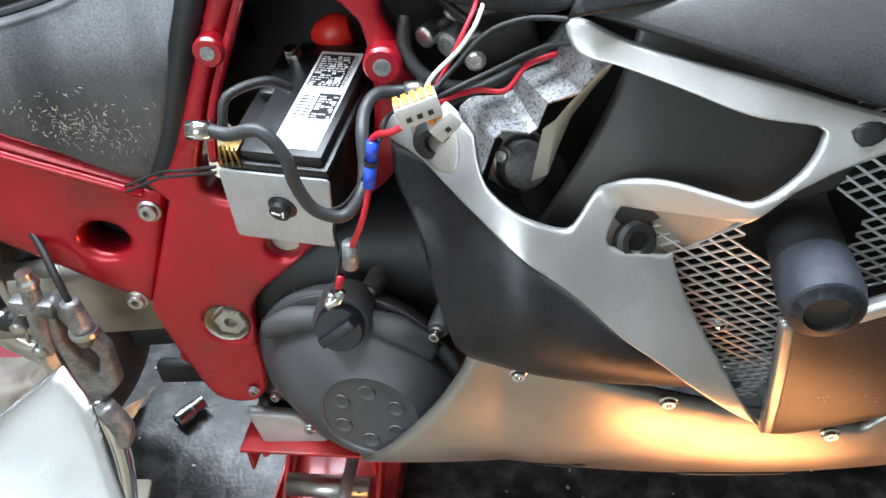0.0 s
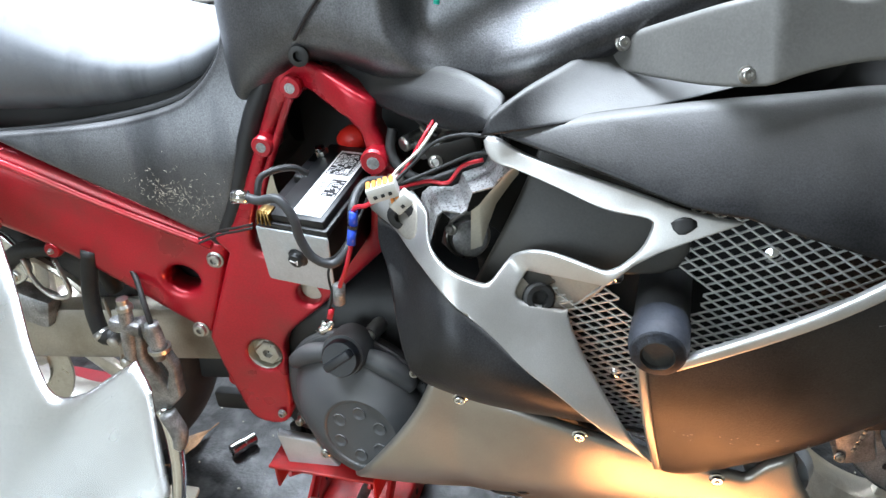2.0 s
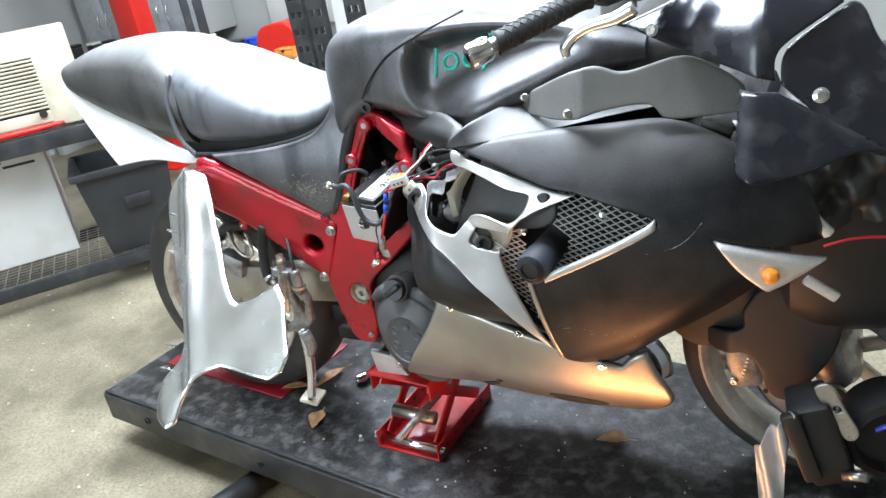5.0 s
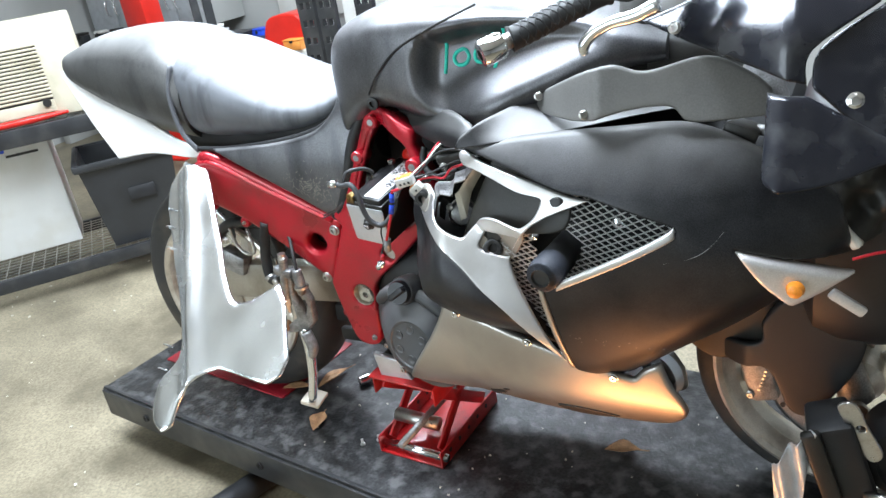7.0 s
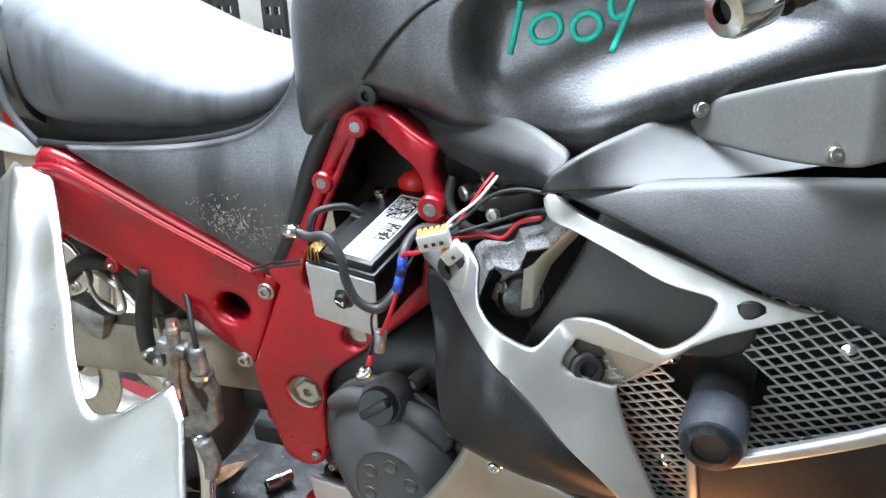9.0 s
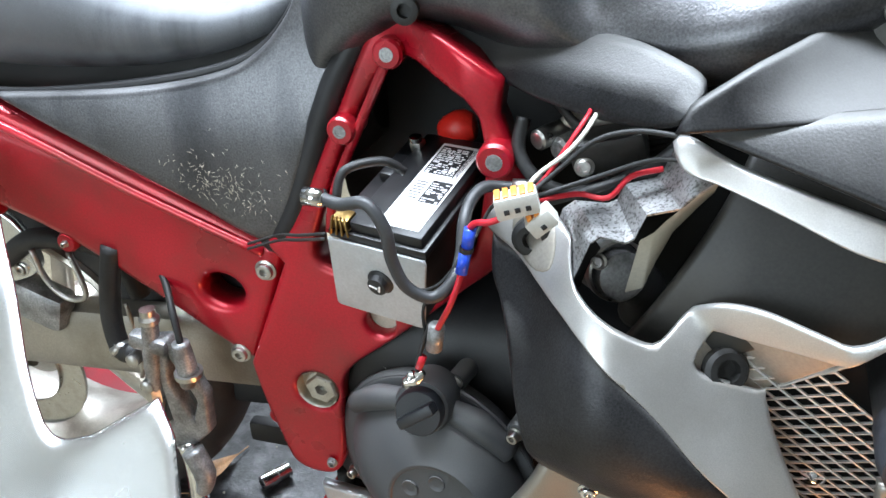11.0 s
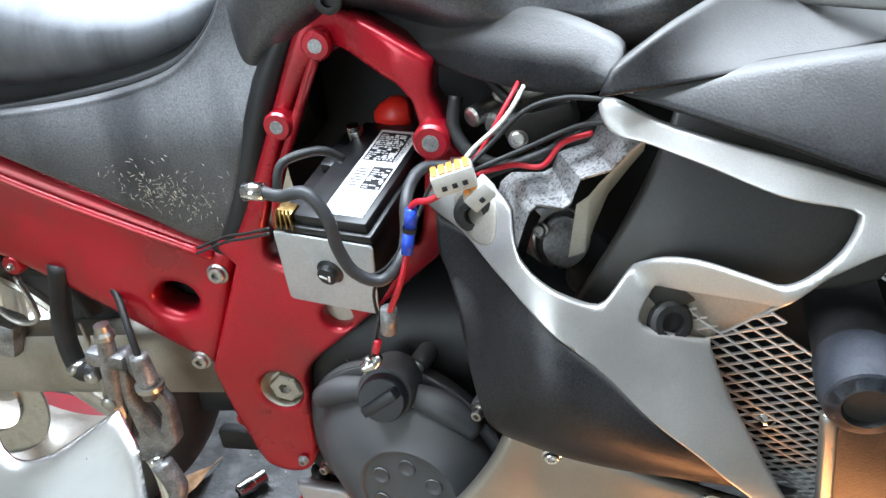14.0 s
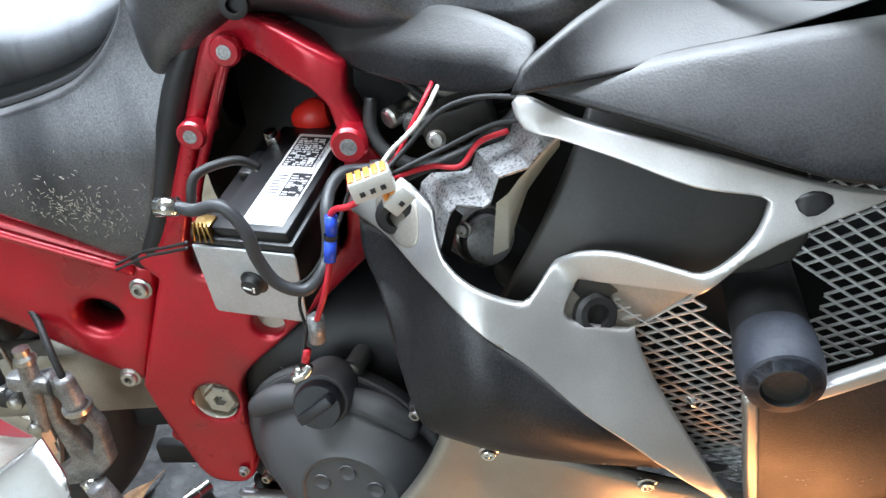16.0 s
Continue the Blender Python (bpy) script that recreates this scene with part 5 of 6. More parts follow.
def stroke(pts, r=0.0034):
    res = []
    for x, z in smooth_line(pts, 6, False):
        hit = tree.ray_cast(Vector((x, 0.2, z)), Vector((0, 1, 0)))[0]
        res.append((x, (hit.y if hit else 0.57) - 0.0002, z))
    return tube(res, r, 8, 1, False)


for pts in ([(0.057, 1.259), (0.052, 1.234), (0.046, 1.206)], [(0.088, 1.248), (0.075, 1.243), (0.068, 1.232), (0.074, 1.221), (0.089, 1.222), (0.098, 1.232), (0.095, 1.244), (0.087, 1.248)], [(0.126, 1.25), (0.115, 1.246), (0.11, 1.236), (0.115, 1.226), (0.128, 1.226), (0.137, 1.235), (0.134, 1.246), (0.125, 1.25)],
            [(0.149, 1.272), (0.145, 1.257), (0.15, 1.246), (0.161, 1.25)], [(0.171, 1.279), (0.164, 1.256), (0.151, 1.216)]):
    part("marker_digit_stroke", stroke(pts), M_TEAL, bike)

# ---- battery ----
battery = thing("battery", "black sealed battery with white printed label, pulled out of the frame", "battery")
BM = Matrix(((0.972, 0.228, -0.051, -0.1687), (-0.234, 0.945, -0.228, 0.5179), (-0.003, 0.234, 0.972, 0.9765), (0, 0, 0, 1)))
battery.matrix_world = BM
part("case", box((0.088, 0.14, 0.085), Matrix(((1, 0, 0.17, 0), (0, 1, 0, 0), (0, 0, 1, 0), (0, 0, 0, 1))) @ pose(0.0485, 0.076, -0.043), 0.003), M_CASE, battery)
part("lid", box((0.098, 0.15, 0.009), pose(0.0485, 0.0765, 0.0045), 0.002), M_CASE, battery)
part("top", box((0.072, 0.142, 0.013), pose(0.058, 0.076, 0.0135), 0.003), M_CASE, battery)
part("terminal_block", box((0.026, 0.034, 0.012), pose(0.0215, 0.093, 0.013), 0.003), M_CASE, battery)
lab = part("label", box((0.038, 0.135, 0.0006), pose(0.064, 0.074, 0.0073), 0), M_PAPER, battery, "white label with black print")
lab.matrix_local = pose(0.0005, 0.0061, 0.0131) @ Matrix.Diagonal((1.05, 0.904, 1, 1))
rng = random.Random(7)
for x0, x1, y0, y1 in ((0.0475, 0.0765, 0.09, 0.137), (0.063, 0.0815, 0.046, 0.08)):
    part("label_dark_field", box((x1 - x0, y1 - y0, 0.0006), pose((x0 + x1) / 2, (y0 + y1) / 2, 0.0077), 0), M_INK, lab)
    y = y0 + 0.002
    while y < y1 - 0.002:
        x = x0 + 0.0015
        while x < x1 - 0.002:
            w = min(x1 - 0.0012 - x, rng.uniform(0.002, 0.007))
            if rng.random() < 0.8:
                part("print_bar", box((w, rng.choice((0.0012, 0.0012, 0.0028)), 0.0004), pose(x + w / 2, y, 0.0082), 0), M_PAPER, lab)
            x += w + 0.0013
        y += 0.0034
for k in range(7):
    part("print_line", box((0.011, 0.0011, 0.0005), pose(0.0545, 0.05 + 0.0042 * k, 0.0078), 0), M_INK, lab)
for k in range(8):
    part("barcode_bar", box((0.0006 + 0.0003 * (k % 3), 0.012, 0.0005), pose(0.052 + 0.0022 * k, 0.022, 0.0078), 0), M_GALV, lab)
fc = bpy.data.curves.new("warning_text", "FONT")
fc.body, fc.size, fc.align_x = "DANGER/POISON", 0.0062, "CENTER"
fo = new("text_source", fc)
bpy.context.view_layer.update()
me = bpy.data.meshes.new_from_object(fo.evaluated_get(bpy.context.evaluated_depsgraph_get()))
bpy.data.objects.remove(fo)
me.materials.append(M_INK)
tx = new("warning_text", me)
tx.parent = lab
tx.matrix_local = pose(0.0845 - 0.004, 0.112, 0.0079, 0, 0, 90)
plate = part("tray_plate", panel([(-0.001, 0.001), (0.098, 0.001), (0.082, -0.0855), (-0.0135, -0.0855)], flat(-0.001), 0.0012, (), 0.02, 0.001), M_GALV, battery, "bare galvanised battery tray")
pb = part("plate_bolt", lathe([(0.013, 0.001), (0.013, -0.001), (0.0105, -0.003), (0.009, -0.008), (0.004, -0.009), (0, -0.009)], (0, 1, 0), (0.046, -0.001, -0.0375), 20), M_DARK, plate, "black bolt with chalk marks")
part("chalk_mark", box((0.008, 0.001, 0.002), pose(0.044, -0.0105, -0.0365, 0, 15, 0), 0.0004), M_PAPER, pb)
part("chalk_mark", box((0.002, 0.001, 0.007), pose(0.05, -0.0105, -0.0375, 0, 15, 0), 0.0004), M_PAPER, pb)
term = part("terminal", box((0.012, 0.012, 0.012), pose(0.024, 0.125, 0.02), 0.002), M_STEEL, battery)
part("terminal_screw", lathe([(0.006, 0), (0.006, 0.005), (0.003, 0.006), (0, 0.006)], (0, 0, 1), (0.024, 0.123, 0.026), 12), M_BRIGHT, term)
part("red_cap", lathe([(0.006, -0.02), (0.012, -0.014), (0.017, -0.002), (0.017, 0.008), (0.012, 0.016), (0.005, 0.018)], (1, 0.3, 0.1), (0.05, 0.16, 0.022), 24), M_REDPL, battery, "red rubber terminal boot")
t2 = part("terminal", box((0.018, 0.016, 0.012), pose(0.012, 0.012, 0.014), 0.002), M_BRASS, battery, "brass terminal clamp")
for k in range(4):
    part("clamp_leg", span((0.006 + 0.004 * k, 0.006, 0.022), (0.004 + 0.006 * k, 0.0, 0.006), 0.002, 0.003, 0.0008), M_BRASS, t2)
inv = BM.inverted()
cable = [inv @ Vector(p) for p in ((-0.152, 0.475, 1.037), (-0.133, 0.468, 1.036), (-0.109, 0.463, 1.041), (-0.094, 0.46, 1.022), (-0.09, 0.46, 0.996), (-0.08, 0.462, 0.972), (-0.061, 0.468, 0.961), (-0.047, 0.478, 0.972), (-0.044, 0.495, 0.986), (-0.045, 0.51, 1.008), (-0.044, 0.53, 1.019), (-0.036, 0.545, 1.025), (-0.023, 0.553, 1.023), (-0.008, 0.556, 1.022))]
part("cable", tube([tuple(p) for p in cable], 0.0052, 12, 6), mat("grey_black_cable", (0.035, 0.036, 0.038), 0.45, 0, 0.15, 40, 0.05), battery, "thick black battery cable")
part("cable_lug", tube([tuple(inv @ Vector(p)) for p in ((-0.165, 0.474, 1.037), (-0.148, 0.474, 1.037))], 0.0075, 14), M_BRIGHT, battery)
part("cable_lug", tube([tuple(inv @ Vector(p)) for p in ((-0.014, 0.555, 1.022), (0.004, 0.557, 1.022))], 0.008, 14), M_STEEL, battery)
part("cable", tube([tuple(inv @ Vector(p)) for p in ((-0.145, 0.49, 1.03), (-0.14, 0.5, 1.05), (-0.115, 0.52, 1.052), (-0.1, 0.53, 1.04))], 0.004, 8), M_RUBBER, battery)

# ---- wiring: lever connectors and leads ----
conn = thing("lever_connector", "grey splice connector with orange levers on wires", "connector", "splice connectors")
CM = pose(0.004, 0.474, 1.048, 0, -14, 12)
part("body", box((0.032, 0.018, 0.017), CM, 0.002), mat("pale_grey_plastic", (0.55, 0.54, 0.5), 0.4, 0, 0.05, 60, 0.02), conn)
for k in range(5):
    part("lever", box((0.0045, 0.012, 0.003), CM @ pose(-0.0125 + 0.0062 * k, -0.001, 0.0095, 12, 0, 0), 0.0008), M_ORANGE, conn)
for k in range(3):
    part("port", box((0.004, 0.001, 0.004), CM @ pose(-0.008 + 0.008 * k, -0.0092, -0.002), 0.0005), M_INK, conn)
conn2 = thing("lever_connector", "grey splice connector with orange levers on wires", "connector", "splice connectors")
CM2 = pose(0.022, 0.478, 1.034, 0, -40, 12)
part("body", box((0.022, 0.018, 0.015), CM2, 0.002), bpy.data.materials["pale_grey_plastic"], conn2)
for k in range(2):
    part("lever", box((0.0045, 0.012, 0.003), CM2 @ pose(-0.005 + 0.0062 * k, -0.001, 0.0085, 12, 0, 0), 0.0008), M_ORANGE, conn2)
part("port", box((0.004, 0.001, 0.004), CM2 @ pose(0, -0.0092, -0.002), 0.0005), M_INK, conn2)


def lead(pts, r, material, label):
    w = thing("wire", label, "wire", "loose wiring")
    part("strand", tube(pts, r, 8, 6), material, w)
    return w


lead([(0.008, 0.488, 1.052), (0.015, 0.5, 1.06), (0.037, 0.51, 1.078), (0.051, 0.53, 1.096), (0.062, 0.62, 1.11), (0.066, 0.68, 1.13)], 0.0018, M_WHITEW, "white wire running up behind the tank")
lead([(0.01, 0.49, 1.05), (0.02, 0.505, 1.056), (0.036, 0.515, 1.082), (0.048, 0.54, 1.1), (0.056, 0.62, 1.11), (0.06, 0.68, 1.13)], 0.0018, M_REDW, "red wire running up behind the tank")
lead([(0.012, 0.488, 1.05), (0.03, 0.5, 1.065), (0.055, 0.505, 1.088), (0.083, 0.505, 1.097), (0.112, 0.5, 1.097)], 0.002, M_RUBBER, "black wire to the fairing")
lead([(0.014, 0.49, 1.046), (0.054, 0.5, 1.06), (0.092, 0.505, 1.075), (0.115, 0.5, 1.08)], 0.002, M_RUBBER, "thin black wire over the heat shield")
lead([(0.018, 0.49, 1.044), (0.045, 0.5, 1.047), (0.067, 0.5, 1.046), (0.082, 0.505, 1.062), (0.104, 0.51, 1.068)], 0.0022, M_REDW, "red wire over the heat shield")
lead([(0.016, 0.49, 1.04), (0.05, 0.51, 1.045), (0.08, 0.53, 1.05)], 0.004, M_RUBBER, "black sleeved wires over the heat shield")
rw = lead([(0.0, 0.47, 1.04), (-0.015, 0.47, 1.032), (-0.028, 0.475, 1.027), (-0.034, 0.477, 1.015), (-0.037, 0.474, 0.99), (-0.045, 0.468, 0.96), (-0.056, 0.47, 0.935), (-0.06, 0.472, 0.925)], 0.0026, M_REDW, "red lead with blue crimp joints")
part("crimp", tube([(-0.031, 0.475, 1.022), (-0.034, 0.476, 1.006)], 0.0048, 12), M_BLUE, rw, "blue crimp sleeve")
part("crimp", tube([(-0.035, 0.475, 1.002), (-0.038, 0.472, 0.984)], 0.0048, 12), M_BLUE, rw, "blue crimp sleeve")
part("cable_tie", lathe([(0.0056, -0.002), (0.0056, 0.002)], (0.15, 0, 1), (-0.0345, 0.4755, 1.004), 12), M_DARK, rw)
lead([(-0.004, 0.48, 1.04), (-0.02, 0.5, 1.03), (-0.035, 0.49, 1.0), (-0.06, 0.48, 0.965), (-0.085, 0.485, 0.955)], 0.0015, M_RUBBER, "thin black wire beside the battery")
lead([(-0.03, 0.49, 1.01), (-0.045, 0.485, 0.98), (-0.07, 0.478, 0.95), (-0.072, 0.478, 0.92), (-0.07, 0.48, 0.905)], 0.0015, M_RUBBER, "thin black wire beside the battery")
dl = lead([(-0.066, 0.475, 0.93), (-0.072, 0.474, 0.912), (-0.075, 0.47, 0.9), (-0.078, 0.468, 0.885)], 0.002, M_RUBBER, "dangling lead with ring terminal")
part("sleeve", tube([(-0.06, 0.474, 0.93), (-0.064, 0.476, 0.905)], 0.007, 12), M_GRIME, dl)
part("red_boot", tube([(-0.072, 0.47, 0.9), (-0.076, 0.469, 0.888)], 0.0035, 10), M_REDW, dl)
part("ring_terminal", tube([(-0.072, 0.468, 0.885), (-0.078, 0.466, 0.878), (-0.088, 0.464, 0.874)], [0.003, 0.006, 0.004], 10), M_BRIGHT, dl)
part("ring_terminal", tube([(-0.08, 0.465, 0.884), (-0.086, 0.465, 0.87)], 0.0045, 10), M_BRIGHT, dl)
lead([(-0.302, 0.6, 0.905), (-0.26, 0.59, 0.925), (-0.215, 0.55, 0.952), (-0.165, 0.5, 0.985)], 0.0016, M_RUBBER, "thin twin black wire to the battery")
lead([(-0.302, 0.602, 0.91), (-0.26, 0.592, 0.93), (-0.215, 0.552, 0.956), (-0.165, 0.502, 0.989)], 0.0016, M_RUBBER, "thin twin black wire to the battery")

# ---- jack ----
jack = thing("scissor_jack", "red steel scissor jack under the motorcycle", "jack")
jack.matrix_world = pose(-0.19, 0.735, DECK, 0, 0, -4)
part("base_floor", box((0.18, 0.28, 0.004), pose(0, 0, 0.003), 0.001), M_JACK, jack)
for s in (1, -1):
    w = part("base_side", box((0.005, 0.28, 0.045), pose(0.09 * s, 0, 0.024), 0.002), M_JACK, jack)
    for k in range(5):
        part("side_hole", lathe([(0.006, 0), (0.006, 0.001), (0, 0.001)], (1, 0, 0), (0.09 * s + 0.003, -0.1 + 0.045 * k, 0.03), 12), M_DARK, w)
    part("top_side", box((0.005, 0.24, 0.05), pose(0.085 * s, 0.0, 0.19), 0.002), M_JACK, jack)
    for q in (1, -1):
        part("arm", span((0.07 * s, -0.11 * q, 0.03), (0.07 * s, 0.1 * q, 0.19), 0.008, 0.03, 0.003), M_JACK, jack)
part("top_plate", box((0.18, 0.26, 0.006), pose(0, 0.0, 0.217), 0.002), M_JACK, jack)
part("rubber_pad", box((0.12, 0.2, 0.012), pose(0, 0.02, 0.226), 0.003), M_RUBBER, jack)
part("roller", tube([(-0.085, -0.125, 0.024), (0.1, -0.125, 0.024)], 0.01, 18), M_BRIGHT, jack, "greasy bright steel rod")
part("roller", tube([(-0.06, -0.085, 0.085), (0.06, -0.085, 0.085)], 0.017, 18), M_STEEL, jack, "bright steel roller")
part("screw_rod", tube([(0.03, -0.2, 0.1), (0.03, 0.12, 0.1)], 0.009, 12), M_GRIME, jack)

# ---- small things on the deck ----
def leaf_on_deck(x, y, l, w, turn, label, z=DECK):
    e = thing("dry_leaf", label, "leaf", "dry leaves")
    bm = bmesh.new()
    rows = []
    for i in range(9):
        t = i / 8
        ww = w * math.sin(math.pi * min(1, t * 1.05)) ** 0.8 * (1 - 0.15 * math.sin(9 * t))
        rows.append([bm.verts.new((l * (t - 0.5), s * ww / 2, 0.001 + 0.012 * abs(s) ** 2 * math.sin(math.pi * t) + 0.006 * t)) for s in (-1, -0.5, 0, 0.5, 1)])
    for a, b in zip(rows, rows[1:]):
        for k in range(4):
            bm.faces.new([a[k], b[k], b[k + 1], a[k + 1]])
    ob = part("blade", bm, M_LEAF, e)
    so = ob.modifiers.new("thick", "SOLIDIFY")
    so.thickness, so.offset = 0.0006, 1
    part("stalk", tube([(l * 0.45, 0, 0.007), (l * 0.7, 0.004, 0.003)], 0.0012, 6), M_LEAF, e)
    e.matrix_world = pose(x, y, z + 0.001, 0, 0, turn)


leaf_on_deck(-0.52, 0.655, 0.075, 0.045, 100, "curled tan dry leaf on the lift deck")
leaf_on_deck(0.272, 0.772, 0.085, 0.04, 10, "curled brown dry leaf on the lift deck")
leaf_on_deck(-0.68, 0.77, 0.1, 0.03, 15, "torn brown dry leaf on the lift deck")
leaf_on_deck(-0.6, 0.84, 0.12, 0.035, 70, "long curled dry leaf on the lift deck")


def small_bolt(x, y, turn):
    e = thing("loose_bolt", "small loose zinc bolt on the lift deck", "bolt", "loose bolts")
    part("head", lathe([(0.007, 0), (0.007, 0.004), (0.006, 0.005), (0, 0.005)], (0, 0, 1), (0, 0, 0), 6), M_STEEL, e)
    part("shank", tube([(0, 0, 0.004), (0, 0, 0.017)], 0.0035, 10), M_STEEL, e)
    e.matrix_world = pose(x, y, DECK + 0.0005, 0, 0, turn)


small_bolt(-0.35, 0.61, 0)
small_bolt(-0.318, 0.637, 40)
sock = thing("socket", "bright chrome wrench socket lying on the lift deck", "socket")
part("shell", lathe([(0.009, 0.0), (0.014, 0.001), (0.0145, 0.003), (0.0145, 0.03), (0.013, 0.032), (0.013, 0.055), (0.006, 0.056)], (0.55, 0.8, 0), (-0.5, 0.83, DECK + 0.015), 24), M_BRIGHT, sock)
rng = random.Random(3)
bm = bmesh.new()
for _ in range(90):
    x, y = rng.uniform(-0.6, 1.2), rng.uniform(0.5, 1.0)
    if y < 0.467 - 0.13 * (x + 0.26) + 0.02:
        continue
    s = rng.uniform(0.001, 0.004)
    box((s, s * 1.5, s * 0.6), pose(x, y, DECK + s * 0.3 + 0.0004, 0, 0, rng.uniform(0, 180)), 0, bm)
tagged(part("deck_crumbs", bm, M_BEIGE, None, smooth=False), "pale crumbs of dirt on the lift deck", "dirt", "", "stuff")
bm = bmesh.new()
for _ in range(220):
    x, y = rng.uniform(-3.4, -0.7), rng.uniform(-1.2, 2.2)
    if y > 0.44 - 0.13 * (x + 0.26) and x > -1.45 and y < 1.45:
        continue
    s = rng.uniform(0.002, 0.008)
    box((s, s * 1.7, s * 0.5), pose(x, y, FLOOR + s * 0.25 + 0.0004, 0, 0, rng.uniform(0, 180)), 0, bm)
tagged(part("floor_litter", bm, M_BEIGE, None, smooth=False), "pale bits of litter on the concrete floor", "litter", "", "stuff")
clip = thing("red_clip", "small red plastic clip lying on the floor", "clip")
part("body", span((-0.66, 0.35, FLOOR + 0.008), (-0.63, 0.36, FLOOR + 0.008), 0.02, 0.014, 0.004), M_REDPL, clip)

# ---- shelving and things behind ----
SH = Matrix(((0.63, -0.777, 0, -2.676), (0.777, 0.63, 0, 1.121), (0, 0, 1, 0), (0, 0, 0, 1)))
shelf = thing("shelving_unit", "black steel shelving unit with wire decks", "shelf")
shelf.matrix_world = SH
U0, U1 = -0.9, 1.25
for z, h in ((0.16, 0.06), (0.79, 0.075)):
    for v in (0.0, 0.6):
        part("beam", box((U1 - U0, 0.03, h), pose((U0 + U1) / 2, v + 0.015, z + h / 2), 0.003), M_BLKRACK, shelf)
    bm = bmesh.new()
    for k in range(40):
        box((0.004, 0.57, 0.004), pose(U0 + 0.03 + k * (U1 - U0 - 0.06) / 39, 0.315, z + h - 0.004), 0, bm)
    for k in range(14):
        box((U1 - U0 - 0.02, 0.004, 0.004), pose((U0 + U1) / 2, 0.05 + 0.042 * k, z + h - 0.009), 0, bm)
    part("wire_deck", bm, M_STEEL, shelf, smooth=False)
for u in (U0 + 0.02, U1 - 0.02):
    for v in (0.045, 0.585):
        part("post", box((0.04, 0.03, 1.9 - FLOOR), pose(u, v, (1.9 + FLOOR) / 2), 0.003), M_BLKRACK, shelf)

ac = thing("air_conditioner", "cream window air conditioner with louvred grille, on the shelf", "air conditioner")
ac.matrix_world = SH @ pose(0, 0.08, 0.868)
part("housing", box((0.75, 0.4, 0.41), pose(0.27, 0.2, 0.205), 0.012), M_CREAM, ac)
part("front_panel", box((0.73, 0.012, 0.39), pose(0.27, -0.006, 0.2), 0.008), M_CREAM, ac)
part("grille_recess", box((0.5, 0.004, 0.24), pose(0.24, -0.013, 0.2), 0.001), M_DARK, ac)
for k in range(15):
    part("louvre", box((0.5, 0.012, 0.007), pose(0.24, -0.018, 0.095 + 0.0158 * k, 25, 0, 0), 0.001), M_CREAM, ac)
part("control_strip", box((0.5, 0.008, 0.05), pose(0.24, -0.018, 0.055), 0.003), M_CREAM, ac)
part("knob", lathe([(0.018, 0), (0.017, 0.012), (0.0, 0.013)], (0, -1, 0), (0.46, -0.02, 0.07), 20), M_DUCT, ac)
carton = thing("white_carton", "white carton with blue print, on the lower shelf", "box")
carton.matrix_world = SH @ pose(-0.05, 0.3, 0.2215)
part("body", box((0.9, 0.26, 0.55), pose(-0.02, 0.14, 0.275), 0.004), M_WHITE, carton)
for k, (u, w, h) in enumerate(((0.30, 0.12, 0.02), (0.2, 0.08, 0.016), (0.31, 0.14, 0.012))):
    part("print_bar", box((w, 0.002, h), pose(u, 0.009, 0.535 - 0.028 * k), 0), M_BLUE if k < 2 else M_DUCT, carton)
bin_ = thing("storage_bin", "black plastic storage bin on the lower shelf", "bin")
bin_.matrix_world = SH @ pose(0.69, 0.22, 0.2215)


def open_tub(w, d, h, taper, t, bm):
    o = [[(sx * (w / 2 - (1 - k) * taper), sy * (d / 2 - (1 - k) * taper), k * h) for sx, sy in ((-1, -1), (1, -1), (1, 1), (-1, 1))] for k in (0, 1)]
    i = [[(sx * (w / 2 - t - (1 - k) * taper), sy * (d / 2 - t - (1 - k) * taper), max(t, k * h)) for sx, sy in ((-1, -1), (1, -1), (1, 1), (-1, 1))] for k in (0, 1)]
    O = [[bm.verts.new(p) for p in r] for r in o]
    I = [[bm.verts.new(p) for p in r] for r in i]
    bm.faces.new(O[0][::-1])
    bm.faces.new(I[0])
    for k in range(4):
        n = (k + 1) % 4
        bm.faces.new([O[0][k], O[0][n], O[1][n], O[1][k]])
        bm.faces.new([I[0][n], I[0][k], I[1][k], I[1][n]])
        bm.faces.new([O[1][k], O[1][n], I[1][n], I[1][k]])
    return bm


part("tub", open_tub(0.42, 0.42, 0.42, 0.05, 0.006, bmesh.new()), M_BIN, bin_, smooth=False)
for s in (1, -1):
    part("rim", box((0.45, 0.02, 0.035), pose(0, 0.22 * s, 0.41), 0.006), M_BIN, bin_)
    part("rim", box((0.02, 0.42, 0.035), pose(0.22 * s, 0, 0.41), 0.006), M_BIN, bin_)
part("grip_recess", box((0.12, 0.006, 0.06), pose(0.03, -0.2, 0.24, -7, 0, 0), 0.004), M_DARK, bin_)
tool = thing("red_tool", "red handled tool lying on the shelf", "tool")
tool.matrix_world = SH @ pose(0.33, 0.03, 0.868)
part("handle", tube([(-0.1, 0.0, 0.016), (0.05, 0.01, 0.016), (0.2, 0.03, 0.016)], [0.014, 0.016, 0.007], 12), M_REDPL, tool)

rack = thing("perforated_rack", "black perforated steel rack", "rack")
